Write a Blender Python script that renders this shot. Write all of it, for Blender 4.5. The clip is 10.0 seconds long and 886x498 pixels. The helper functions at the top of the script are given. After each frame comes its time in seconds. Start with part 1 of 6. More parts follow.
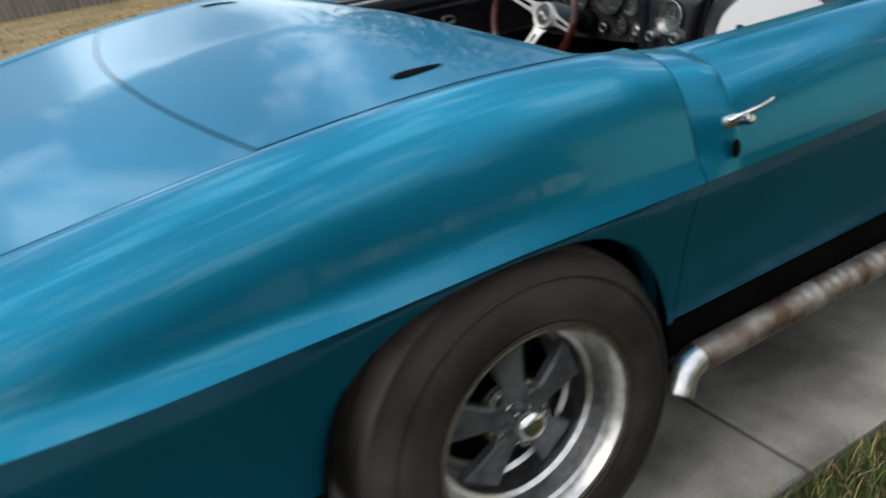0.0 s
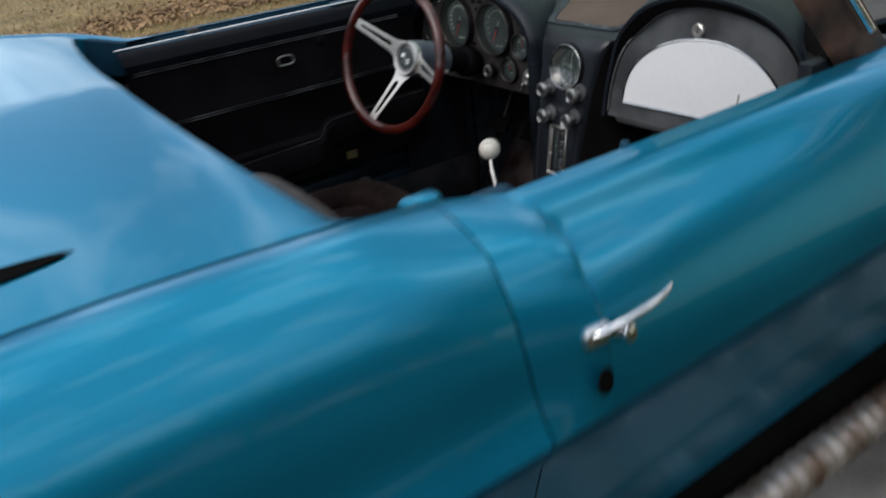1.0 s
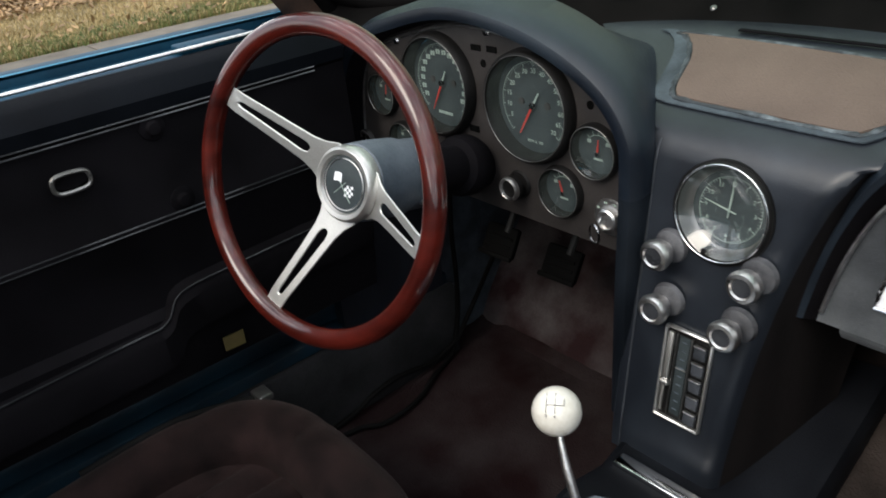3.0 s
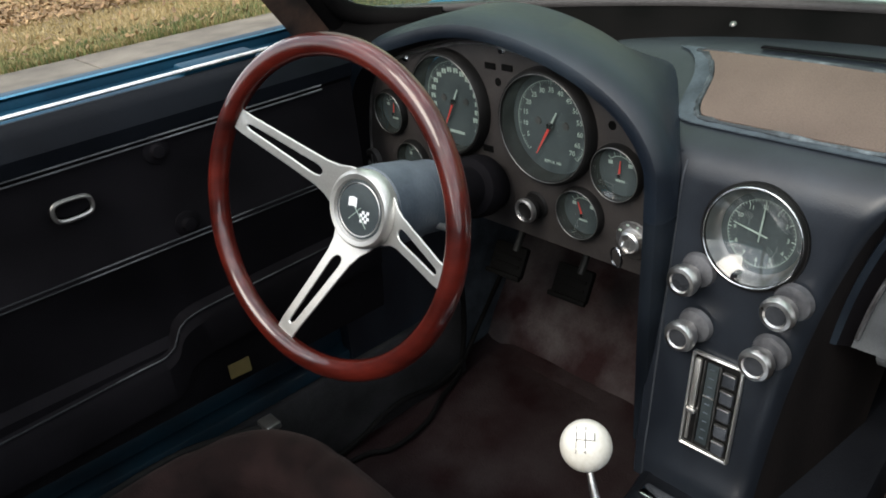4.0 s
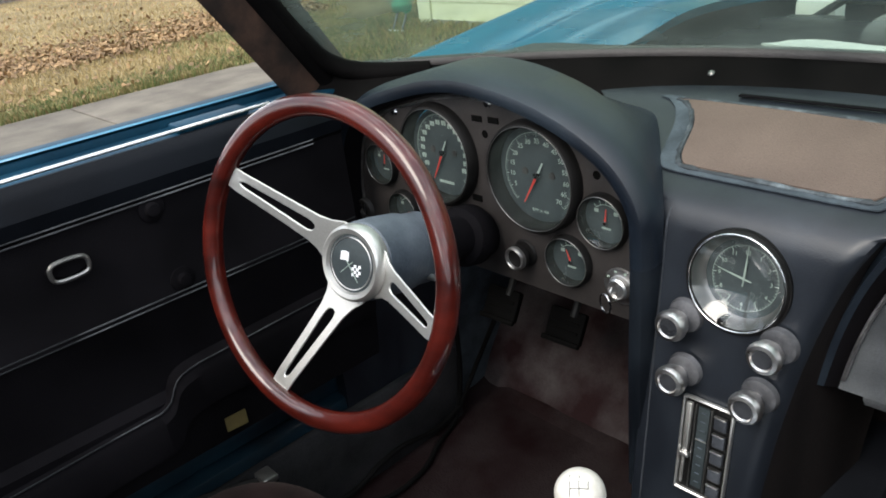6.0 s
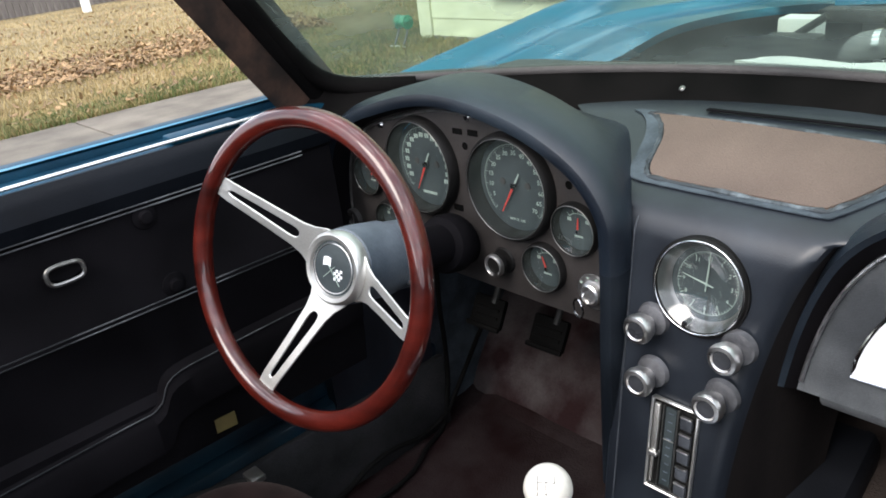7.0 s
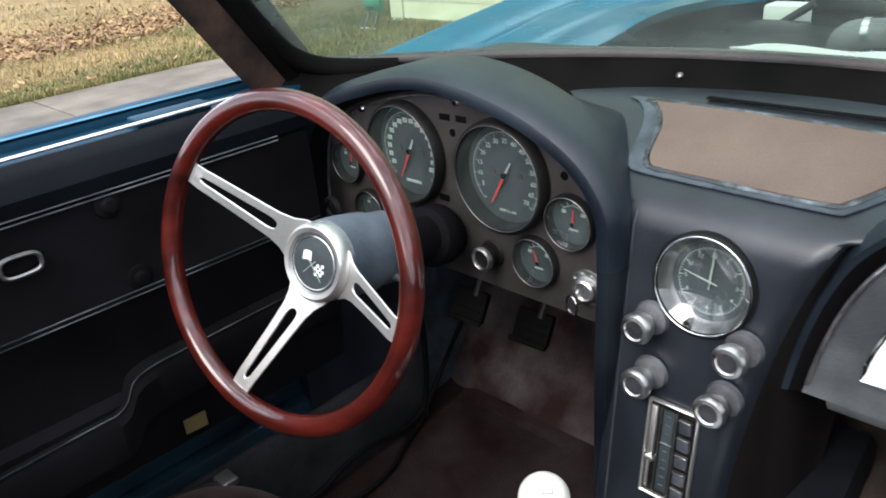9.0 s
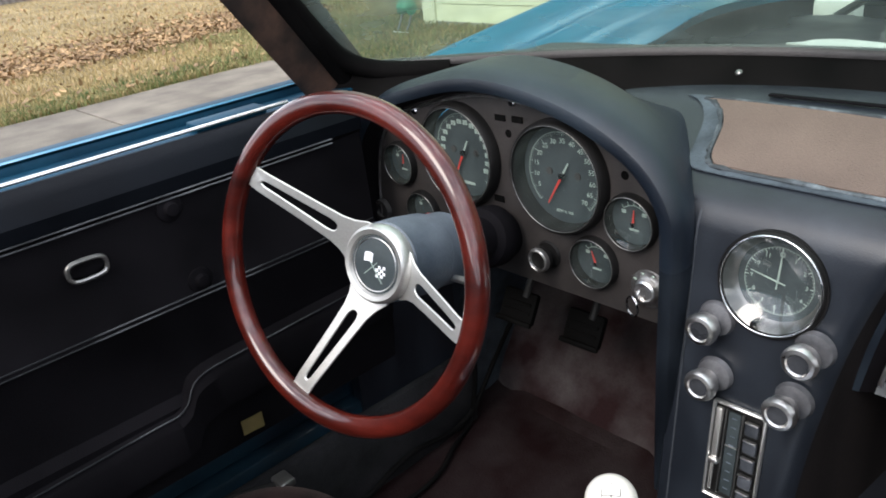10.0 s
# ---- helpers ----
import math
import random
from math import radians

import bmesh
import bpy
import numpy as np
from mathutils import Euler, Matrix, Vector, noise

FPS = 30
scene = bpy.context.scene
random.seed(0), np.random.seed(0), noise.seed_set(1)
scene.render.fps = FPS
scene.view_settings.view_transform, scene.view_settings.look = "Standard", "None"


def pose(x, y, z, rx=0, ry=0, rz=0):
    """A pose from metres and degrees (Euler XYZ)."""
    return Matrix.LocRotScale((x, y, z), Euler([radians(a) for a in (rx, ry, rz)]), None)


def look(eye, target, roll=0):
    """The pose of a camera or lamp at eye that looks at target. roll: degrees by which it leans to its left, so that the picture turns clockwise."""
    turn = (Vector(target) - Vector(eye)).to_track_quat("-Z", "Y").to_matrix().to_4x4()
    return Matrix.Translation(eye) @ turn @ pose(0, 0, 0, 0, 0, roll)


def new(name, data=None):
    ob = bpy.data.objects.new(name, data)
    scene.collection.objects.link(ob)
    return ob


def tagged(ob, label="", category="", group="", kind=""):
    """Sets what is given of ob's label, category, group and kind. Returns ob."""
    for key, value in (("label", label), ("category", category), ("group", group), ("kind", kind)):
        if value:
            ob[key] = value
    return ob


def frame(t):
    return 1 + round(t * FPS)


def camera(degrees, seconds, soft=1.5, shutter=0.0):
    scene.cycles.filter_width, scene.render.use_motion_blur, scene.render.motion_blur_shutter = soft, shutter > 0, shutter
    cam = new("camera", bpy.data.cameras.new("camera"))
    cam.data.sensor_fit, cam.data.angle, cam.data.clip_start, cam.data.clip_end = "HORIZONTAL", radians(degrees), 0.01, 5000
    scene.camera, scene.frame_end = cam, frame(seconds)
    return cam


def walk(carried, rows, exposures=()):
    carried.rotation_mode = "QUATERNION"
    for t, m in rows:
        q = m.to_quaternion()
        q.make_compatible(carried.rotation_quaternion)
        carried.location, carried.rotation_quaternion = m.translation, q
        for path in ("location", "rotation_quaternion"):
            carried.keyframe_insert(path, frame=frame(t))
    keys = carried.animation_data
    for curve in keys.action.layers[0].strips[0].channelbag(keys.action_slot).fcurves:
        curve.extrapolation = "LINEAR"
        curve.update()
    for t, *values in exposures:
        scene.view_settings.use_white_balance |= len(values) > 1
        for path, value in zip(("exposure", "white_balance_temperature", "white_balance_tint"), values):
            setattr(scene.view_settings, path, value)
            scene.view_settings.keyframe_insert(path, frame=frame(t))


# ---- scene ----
cam = camera(59.8, 10.0, soft=1.7, shutter=0.7)
PATH = [
    (0, (1.865, -0.648, 1.29), (0.254, 0.207, 0.469), -8.1),
    (0.2, (1.77, -0.502, 1.291), (0.194, 0.376, 0.429), -8.6),
    (0.5, (1.618, -0.333, 1.306), (0.097, 0.614, 0.417), -8.4),
    (0.8, (1.508, -0.118, 1.308), (-0.027, 0.806, 0.42), -7.7),
    (1, (1.424, 0.021, 1.32), (-0.114, 0.945, 0.434), -7.3),
    (1.2, (1.3, 0.129, 1.314), (-0.228, 1.07, 0.43), -6.8),
    (1.5, (1.12, 0.236, 1.302), (-0.392, 1.204, 0.421), -6.1),
    (1.7, (1.007, 0.296, 1.295), (-0.477, 1.297, 0.403), -5.9),
    (2, (0.819, 0.41, 1.29), (-0.638, 1.425, 0.369), -6.3),
    (2.5, (0.511, 0.554, 1.247), (-0.913, 1.616, 0.328), -6.0),
    (3, (0.376, 0.602, 1.229), (-0.997, 1.708, 0.284), -5.8),
    (4.5, (0.322, 0.601, 1.243), (-1.029, 1.769, 0.342), -5.9),
    (5, (0.324, 0.605, 1.252), (-1.021, 1.802, 0.382), -6.3),
    (5.5, (0.321, 0.604, 1.253), (-1.042, 1.788, 0.393), -6.7),
    (7, (0.388, 0.597, 1.26), (-1.006, 1.783, 0.454), -6.8),
    (7.5, (0.392, 0.59, 1.259), (-0.986, 1.794, 0.45), -6.3),
    (8, (0.403, 0.589, 1.266), (-0.979, 1.799, 0.473), -5.7),
    (8.5, (0.388, 0.592, 1.269), (-0.969, 1.809, 0.445), -5.6),
    (9, (0.33, 0.617, 1.249), (-0.996, 1.849, 0.399), -5.4),
    (9.5, (0.309, 0.602, 1.252), (-1.042, 1.806, 0.401), -6.3),
    (10, (0.306, 0.593, 1.25), (-1.077, 1.771, 0.414), -6.8),
]
EXPOSURES = [(0.0, 0.62, 6500, 10), (0.5, 0.55, 6480, 10), (1.0, 0.40, 6300, 12), (1.5, 0.72, 6400, 13), (1.8, 1.0, 6350, 12), (2.0, 1.38, 6250, 11), (2.5, 1.28, 6400, 10), (3.0, 1.22, 6480, 10), (4.5, 1.5, 6480, 9), (5.5, 1.43, 6450, 9), (7.0, 1.77, 6290, 13), (8.0, 1.87, 6310, 13), (9.0, 1.83, 6240, 13), (10.0, 1.7, 6290, 13)]
walk(cam, [(t, look(eye, target, roll)) for t, eye, target, roll in PATH], EXPOSURES)

# ---- world and light ----
SUN_ELEV, SUN_TURN = 42.0, 176.0      # degrees; the turn is measured from +y towards +x
world = bpy.data.worlds.new("sky_world")
scene.world = world
world.use_nodes = True
wn, wl = world.node_tree.nodes, world.node_tree.links
for n in list(wn):
    wn.remove(n)
w_out = wn.new("ShaderNodeOutputWorld")
w_bg = wn.new("ShaderNodeBackground")
w_sky = wn.new("ShaderNodeTexSky")
w_sky.sky_type = "NISHITA"
w_sky.sun_disc = False
w_sky.sun_elevation = radians(SUN_ELEV)
w_sky.sun_rotation = radians(SUN_TURN)
w_sky.dust_density = 2.0
w_co = wn.new("ShaderNodeTexCoord")
w_map = wn.new("ShaderNodeMapping")
w_map.inputs["Scale"].default_value = (1.0, 1.0, 1.3)
w_noise = wn.new("ShaderNodeTexNoise")
w_noise.inputs["Scale"].default_value = 3.8
w_noise.inputs["Detail"].default_value = 7.0
w_noise.inputs["Roughness"].default_value = 0.60
w_noise.inputs["Distortion"].default_value = 0.5
w_ramp = wn.new("ShaderNodeValToRGB")
w_ramp.color_ramp.elements[0].position = 0.48
w_ramp.color_ramp.elements[1].position = 0.655
w_ramp.color_ramp.elements[0].color = (4.0, 4.4, 4.9, 1)
w_ramp.color_ramp.elements[1].color = (21.0, 21.0, 20.4, 1)
w_mix = wn.new("ShaderNodeMix")
w_mix.data_type = "RGBA"
w_mix.inputs["Factor"].default_value = 0.8
wl.new(w_co.outputs["Generated"], w_map.inputs["Vector"])
wl.new(w_map.outputs["Vector"], w_noise.inputs["Vector"])
wl.new(w_noise.outputs["Fac"], w_ramp.inputs["Fac"])
wl.new(w_sky.outputs["Color"], w_mix.inputs["A"])
wl.new(w_ramp.outputs["Color"], w_mix.inputs["B"])
# thin cloud, a little brighter overhead than at the horizon
w_sep = wn.new("ShaderNodeSeparateXYZ")
w_lift = wn.new("ShaderNodeMapRange")
w_lift.inputs["To Min"].default_value, w_lift.inputs["To Max"].default_value = 0.68, 1.0
w_mul = wn.new("ShaderNodeVectorMath")
w_mul.operation = "SCALE"
wl.new(w_co.outputs["Generated"], w_sep.inputs["Vector"])
wl.new(w_sep.outputs["Z"], w_lift.inputs["Value"])
wl.new(w_mix.outputs["Result"], w_mul.inputs[0])
wl.new(w_lift.outputs["Result"], w_mul.inputs["Scale"])
wl.new(w_mul.outputs["Vector"], w_bg.inputs["Color"])
w_bg.inputs["Strength"].default_value = 0.15
wl.new(w_bg.outputs["Background"], w_out.inputs["Surface"])

sun_data = bpy.data.lights.new("sun", "SUN")
sun_data.energy, sun_data.angle, sun_data.color = 0.8, radians(30), (1.0, 0.92, 0.80)
sun = new("sun", sun_data)
sd = Vector((math.sin(radians(SUN_TURN)) * math.cos(radians(SUN_ELEV)), math.cos(radians(SUN_TURN)) * math.cos(radians(SUN_ELEV)), math.sin(radians(SUN_ELEV))))
sun.matrix_world = look(sd * 30, (0, 0, 0))


# ---- materials ----
def material(name, a, b, rough=0.5, metal=0.0, coat=0.0, scale=8.0, fine=120.0, bump=0.0, rough_var=0.1, ramp=(0.35, 0.65), coat_rough=0.04, spec=0.5, stretch=(1, 1, 1), random_amount=0.0, island=False, detail=6.0):
    """Two colours mixed by a broad noise, a finer grain in colour, gloss and relief; object space in metres."""
    m = bpy.data.materials.new(name)
    m.use_nodes = True
    n, l = m.node_tree.nodes, m.node_tree.links
    p = n["Principled BSDF"]
    co = n.new("ShaderNodeTexCoord")
    mp = n.new("ShaderNodeMapping")
    mp.inputs["Scale"].default_value = stretch
    l.new(co.outputs["Object"], mp.inputs["Vector"])
    big = n.new("ShaderNodeTexNoise")
    big.inputs["Scale"].default_value, big.inputs["Detail"].default_value = scale, detail
    small = n.new("ShaderNodeTexNoise")
    small.inputs["Scale"].default_value, small.inputs["Detail"].default_value = fine, 3.0
    l.new(mp.outputs["Vector"], big.inputs["Vector"])
    l.new(mp.outputs["Vector"], small.inputs["Vector"])
    ra = n.new("ShaderNodeValToRGB")
    ra.color_ramp.elements[0].position, ra.color_ramp.elements[1].position = ramp
    ra.color_ramp.elements[0].color, ra.color_ramp.elements[1].color = (*a, 1), (*b, 1)
    l.new(big.outputs["Fac"], ra.inputs["Fac"])
    mul = n.new("ShaderNodeMix")
    mul.data_type, mul.blend_type = "RGBA", "OVERLAY"
    mul.inputs["Factor"].default_value = 0.25
    l.new(ra.outputs["Color"], mul.inputs["A"])
    l.new(small.outputs["Fac"], mul.inputs["B"])
    out = mul.outputs["Result"]
    if random_amount or island:
        if island:
            src = n.new("ShaderNodeNewGeometry").outputs["Random Per Island"]
        else:
            src = n.new("ShaderNodeObjectInfo").outputs["Random"]
        mr = n.new("ShaderNodeMapRange")
        mr.inputs["To Min"].default_value, mr.inputs["To Max"].default_value = 1 - random_amount, 1 + random_amount
        l.new(src, mr.inputs["Value"])
        hv = n.new("ShaderNodeHueSaturation")
        l.new(mr.outputs["Result"], hv.inputs["Value"])
        l.new(out, hv.inputs["Color"])
        out = hv.outputs["Color"]
    l.new(out, p.inputs["Base Color"])
    rr = n.new("ShaderNodeMapRange")
    rr.inputs["To Min"].default_value, rr.inputs["To Max"].default_value = max(0.02, rough - rough_var), min(1, rough + rough_var)
    l.new(big.outputs["Fac"], rr.inputs["Value"])
    l.new(rr.outputs["Result"], p.inputs["Roughness"])
    p.inputs["Metallic"].default_value = metal
    p.inputs["Coat Weight"].default_value = coat
    p.inputs["Coat Roughness"].default_value = coat_rough
    p.inputs["Specular IOR Level"].default_value = spec
    if bump:
        bp = n.new("ShaderNodeBump")
        bp.inputs["Strength"].default_value, bp.inputs["Distance"].default_value = bump, 0.002
        l.new(small.outputs["Fac"], bp.inputs["Height"])
        l.new(bp.outputs["Normal"], p.inputs["Normal"])
    return m


M = {}
M["paint"] = material("teal_metallic_paint", (0.005, 0.172, 0.286), (0.007, 0.195, 0.322), 0.30, 0.74, 0.38, 2.5, 900, 0.0, 0.05, coat_rough=0.05)
# flat teal far darker than the body paint, for jambs, ledges and rims
M["paint_flat"] = material("dark_teal_jamb_paint", (0.0010, 0.022, 0.044), (0.0024, 0.040, 0.074), 0.6, 0.1, 0.0, 6, 200, 0.05, spec=0.2)
# body teal much darkened: the cockpit's shade is put into the colour
M["sill_paint"] = material("shaded_teal_sill_paint", (0.0008, 0.006, 0.0115), (0.0024, 0.021, 0.037), 0.5, 0.1, 0.1, 9, 200, 0.1, 0.1)
M["glove_vinyl"] = material("worn_grey_black_vinyl", (0.032, 0.035, 0.038), (0.098, 0.104, 0.109), 0.5, 0, 0, 9, 500, 0.35, 0.12)
# paler than the rear floor carpet: footwell light is put into the colour
M["carpet_side"] = material("lightened_brown_carpet", (0.010, 0.0078, 0.0070), (0.054, 0.043, 0.038), 0.95, 0, 0, 9, 260, 0.9, 0.03, ramp=(0.32, 0.70), spec=0.1)
M["vinyl"] = material("black_vinyl", (0.0028, 0.0025, 0.0031), (0.0062, 0.0056, 0.0068), 0.80, 0, 0, 7, 650, 0.3, 0.10, spec=0.05)
M["vinyl_pad"] = material("blue_black_padded_vinyl", (0.0050, 0.0068, 0.0100), (0.0115, 0.0150, 0.0208), 0.40, 0, 0, 5, 700, 0.3, 0.12)
M["vinyl_scuffed"] = material("scuffed_blue_black_vinyl", (0.0078, 0.0100, 0.0142), (0.024, 0.030, 0.039), 0.37, 0, 0, 9, 700, 0.14, 0.12, ramp=(0.45, 0.80), stretch=(1, 1.6, 0.5))
M["rubber"] = material("black_rubber", (0.010, 0.010, 0.010), (0.022, 0.020, 0.019), 0.7, 0, 0, 12, 300, 0.2)
M["tyre"] = material("worn_tyre_rubber", (0.016, 0.0130, 0.0115), (0.050, 0.039, 0.033), 0.75, 0, 0, 5, 160, 0.4, spec=0.3)
# near-black for holes, slots and wells: their inner shade is put into the colour
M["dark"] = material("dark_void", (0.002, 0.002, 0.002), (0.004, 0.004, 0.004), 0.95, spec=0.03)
M["tread"] = material("dusty_brown_tyre_tread", (0.045, 0.036, 0.031), (0.105, 0.082, 0.068), 0.8, 0, 0, 7, 160, 0.4)
M["side_turf"] = material("dark_mossy_turf", (0.016, 0.022, 0.008), (0.045, 0.046, 0.018), 0.95, 0, 0, 1.6, 30, 0.8, 0.04, spec=0.1)
M["chrome"] = material("chrome", (0.62, 0.63, 0.64), (0.75, 0.75, 0.76), 0.12, 1.0, 0, 20, 300, 0.0, 0.06)
M["chrome_worn"] = material("pitted_chrome", (0.52, 0.51, 0.50), (0.76, 0.75, 0.74), 0.34, 1.0, 0, 60, 400, 0.15, 0.15)
M["alu"] = material("brushed_aluminium", (0.62, 0.61, 0.58), (0.72, 0.71, 0.68), 0.38, 0.9, 0, 9, 500, 0.08, 0.08)
M["alu_grey"] = material("satin_grey_console_metal", (0.18, 0.21, 0.255), (0.29, 0.335, 0.395), 0.42, 0.7, 0, 14, 300, 0.1, 0.1)
M["alu_cast"] = material("cast_grey_spoke_metal", (0.075, 0.076, 0.082), (0.165, 0.166, 0.175), 0.5, 0.6, 0, 30, 300, 0.2)
M["white_panel"] = material("white_glovebox_enamel", (0.80, 0.82, 0.85), (0.86, 0.87, 0.89), 0.22, 0, 0.3, 4, 90, 0.0, 0.05)
M["wood"] = material("red_brown_varnished_wood", (0.018, 0.0019, 0.0012), (0.072, 0.0072, 0.0040), 0.36, 0, 0.9, 9, 260, 0.05, 0.1, coat_rough=0.05, spec=0.2, stretch=(1, 1, 3))
M["plate_dark"] = material("dark_worn_plate", (0.030, 0.034, 0.040), (0.075, 0.082, 0.095), 0.40, 0.3, 0, 14, 300, 0.1, 0.1)
# the seams' broken highlights are put into this thread's patchy colour
M["stitch"] = material("grey_stitch_thread", (0.012, 0.013, 0.015), (0.135, 0.14, 0.15), 0.6, 0, 0, 9, 300, 0.1, 0.1, ramp=(0.42, 0.68), spec=0.3)
M["gauge_body"] = material("black_gauge_housing", (0.0030, 0.0030, 0.0030), (0.0065, 0.0060, 0.0058), 0.55, 0, 0, 20, 300, 0.1, 0.1, spec=0.2)
M["hood_vinyl"] = material("smoky_blue_black_padded_vinyl", (0.0038, 0.0066, 0.0118), (0.0175, 0.0262, 0.0365), 0.38, 0, 0, 6, 700, 0.3, 0.12, ramp=(0.36, 0.70), stretch=(1, 1.5, 1))
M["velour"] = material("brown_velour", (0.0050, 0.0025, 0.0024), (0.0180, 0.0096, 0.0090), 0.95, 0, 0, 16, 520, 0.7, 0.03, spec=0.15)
# lighter copy of the seat velour: sky light on the backrests is in the colour
M["velour_lit"] = material("grey_sky_lit_velour", (0.022, 0.0208, 0.0212), (0.074, 0.071, 0.070), 0.95, 0, 0, 14, 420, 0.6, 0.03, ramp=(0.30, 0.72), spec=0.2)
M["shroud"] = material("worn_blue_grey_vinyl", (0.050, 0.064, 0.082), (0.12, 0.14, 0.165), 0.5, 0, 0, 12, 300, 0.25)
M["worn_edge"] = material("peeling_vinyl_edge", (0.020, 0.026, 0.031), (0.12, 0.145, 0.16), 0.7, 0, 0, 38, 300, 0.5, 0.1, ramp=(0.47, 0.70))
M["sill_black"] = material("black_satin_moulding", (0.0025, 0.0022, 0.0022), (0.006, 0.0052, 0.0052), 0.8, 0, 0, 10, 200, 0.15, spec=0.06)
# the flakes keep their colour at a slant
M["paint"].node_tree.nodes["Principled BSDF"].inputs["Specular Tint"].default_value = (0.18, 0.60, 0.86, 1)
for key in ("velour", "velour_lit"):
    sheen = M[key].node_tree.nodes["Principled BSDF"].inputs
    sheen["Sheen Weight"].default_value, sheen["Sheen Roughness"].default_value = (0.09 if key == "velour" else 0.16), 0.35
    sheen["Sheen Tint"].default_value = (0.42, 0.36, 0.33, 1)
# stained front carpet, also lightened to hold the light of the footwell
M["carpet_front"] = material("lightened_stained_carpet", (0.0105, 0.0038, 0.0042), (0.0260, 0.0195, 0.0198), 0.95, 0, 0, 9, 260, 0.9, 0.03, ramp=(0.38, 0.66), spec=0.1)
M["carpet"] = material("dark_brown_carpet", (0.006, 0.0042, 0.0042), (0.016, 0.012, 0.0115), 0.95, 0, 0, 7, 260, 0.9, 0.03, spec=0.1)
M["toe"] = material("grey_dusty_red_stained_mat", (0.020, 0.0078, 0.0088), (0.080, 0.072, 0.073), 0.85, 0, 0, 10, 220, 0.6, 0.08, ramp=(0.38, 0.74), spec=0.2)
M["gauge_panel"] = material("dark_brown_black_gauge_panel", (0.016, 0.014, 0.0135), (0.031, 0.027, 0.0255), 0.5, 0, 0, 20, 320, 0.15)
M["gauge_face"] = material("dark_green_grey_dial", (0.017, 0.025, 0.028), (0.027, 0.037, 0.040), 0.6, 0, 0, 30, 200)
M["dial_ink"] = material("pale_green_dial_ink", (0.25, 0.32, 0.28), (0.31, 0.38, 0.33), 0.6)
M["red"] = material("red_needle", (0.40, 0.030, 0.022), (0.50, 0.045, 0.032), 0.45)
M["knob_white"] = material("ivory_shift_ball", (0.60, 0.57, 0.50), (0.70, 0.67, 0.60), 0.28, 0, 0.5, 10, 200, 0.0, 0.06)
M["knob_grey"] = material("grey_knob_cap", (0.026, 0.028, 0.032), (0.052, 0.055, 0.062), 0.3, 0.2, 0, 40, 300, 0.05)
M["cone"] = material("tarnished_silver_ring", (0.16, 0.16, 0.155), (0.25, 0.245, 0.235), 0.30, 0.9, 0, 6, 60, 0.0)
M["ink"] = material("black_ink", (0.01, 0.01, 0.01), (0.02, 0.02, 0.02), 0.6)
M["speaker"] = material("faded_brown_speaker_cloth", (0.080, 0.056, 0.045), (0.138, 0.100, 0.080), 0.85, 0, 0, 6, 500, 0.7, 0.05, ramp=(0.30, 0.70))
M["rust"] = material("rusty_brown_pillar_paint", (0.020, 0.014, 0.012), (0.11, 0.058, 0.040), 0.55, 0.2, 0, 14, 160, 0.3, 0.15, ramp=(0.38, 0.7))
M["pipe"] = material("heat_rusted_exhaust_metal", (0.13, 0.083, 0.060), (0.36, 0.325, 0.295), 0.45, 0.7, 0, 9, 200, 0.4, 0.15, ramp=(0.40, 0.60))
M["concrete"] = material("weathered_concrete", (0.095, 0.088, 0.079), (0.285, 0.270, 0.246), 0.9, 0, 0, 3.6, 90, 0.5, 0.05, random_amount=0.06, ramp=(0.33, 0.66))
M["joint"] = material("joint_dirt", (0.03, 0.027, 0.02), (0.07, 0.06, 0.045), 0.95, 0, 0, 12, 200, 0.5)
M["soil"] = material("lawn_thatch", (0.13, 0.10, 0.048), (0.26, 0.20, 0.098), 0.95, 0, 0, 1.1, 30, 0.8, 0.04)
M["grass_dry"] = material("straw_grass", (0.255, 0.190, 0.080), (0.385, 0.295, 0.140), 0.8, 0, 0, 0.9, 12, island=True, random_amount=0.35)
M["grass_green"] = material("green_grass", (0.045, 0.085, 0.018), (0.14, 0.15, 0.045), 0.75, 0, 0, 1.4, 12, island=True, random_amount=0.35)
M["leaf"] = material("fallen_brown_leaves", (0.150, 0.086, 0.038), (0.310, 0.200, 0.098), 0.8, 0, 0, 3.0, 20, island=True, random_amount=0.45)
M["siding"] = material("pale_yellow_siding", (0.70, 0.69, 0.52), (0.78, 0.77, 0.60), 0.55, 0, 0, 3, 60, 0.15, random_amount=0.03)
M["trim"] = material("white_house_trim", (0.72, 0.72, 0.68), (0.80, 0.80, 0.76), 0.5, 0, 0, 4, 60, 0.1)
M["green_plastic"] = material("green_plastic", (0.005, 0.20, 0.11), (0.008, 0.27, 0.15), 0.35, 0, 0, 8, 100)
M["fence"] = material("weathered_grey_boards", (0.10, 0.085, 0.075), (0.20, 0.175, 0.155), 0.85, 0, 0, 6, 80, 0.4, random_amount=0.15, stretch=(1, 1, 0.2))
M["engine"] = material("greasy_engine_metal", (0.012, 0.013, 0.013), (0.040, 0.041, 0.040), 0.55, 0.3, 0, 12, 120, 0.3)
M["engine_grey"] = material("grey_hose_rubber", (0.09, 0.095, 0.10), (0.15, 0.155, 0.16), 0.5, 0, 0, 10, 120, 0.2)
M["cloth"] = material("white_cotton_cloth", (0.66, 0.67, 0.66), (0.78, 0.78, 0.76), 0.9, 0, 0, 8, 300, 0.5)
M["cable"] = material("black_cable", (0.003, 0.003, 0.003), (0.006, 0.006, 0.006), 0.7, spec=0.06)
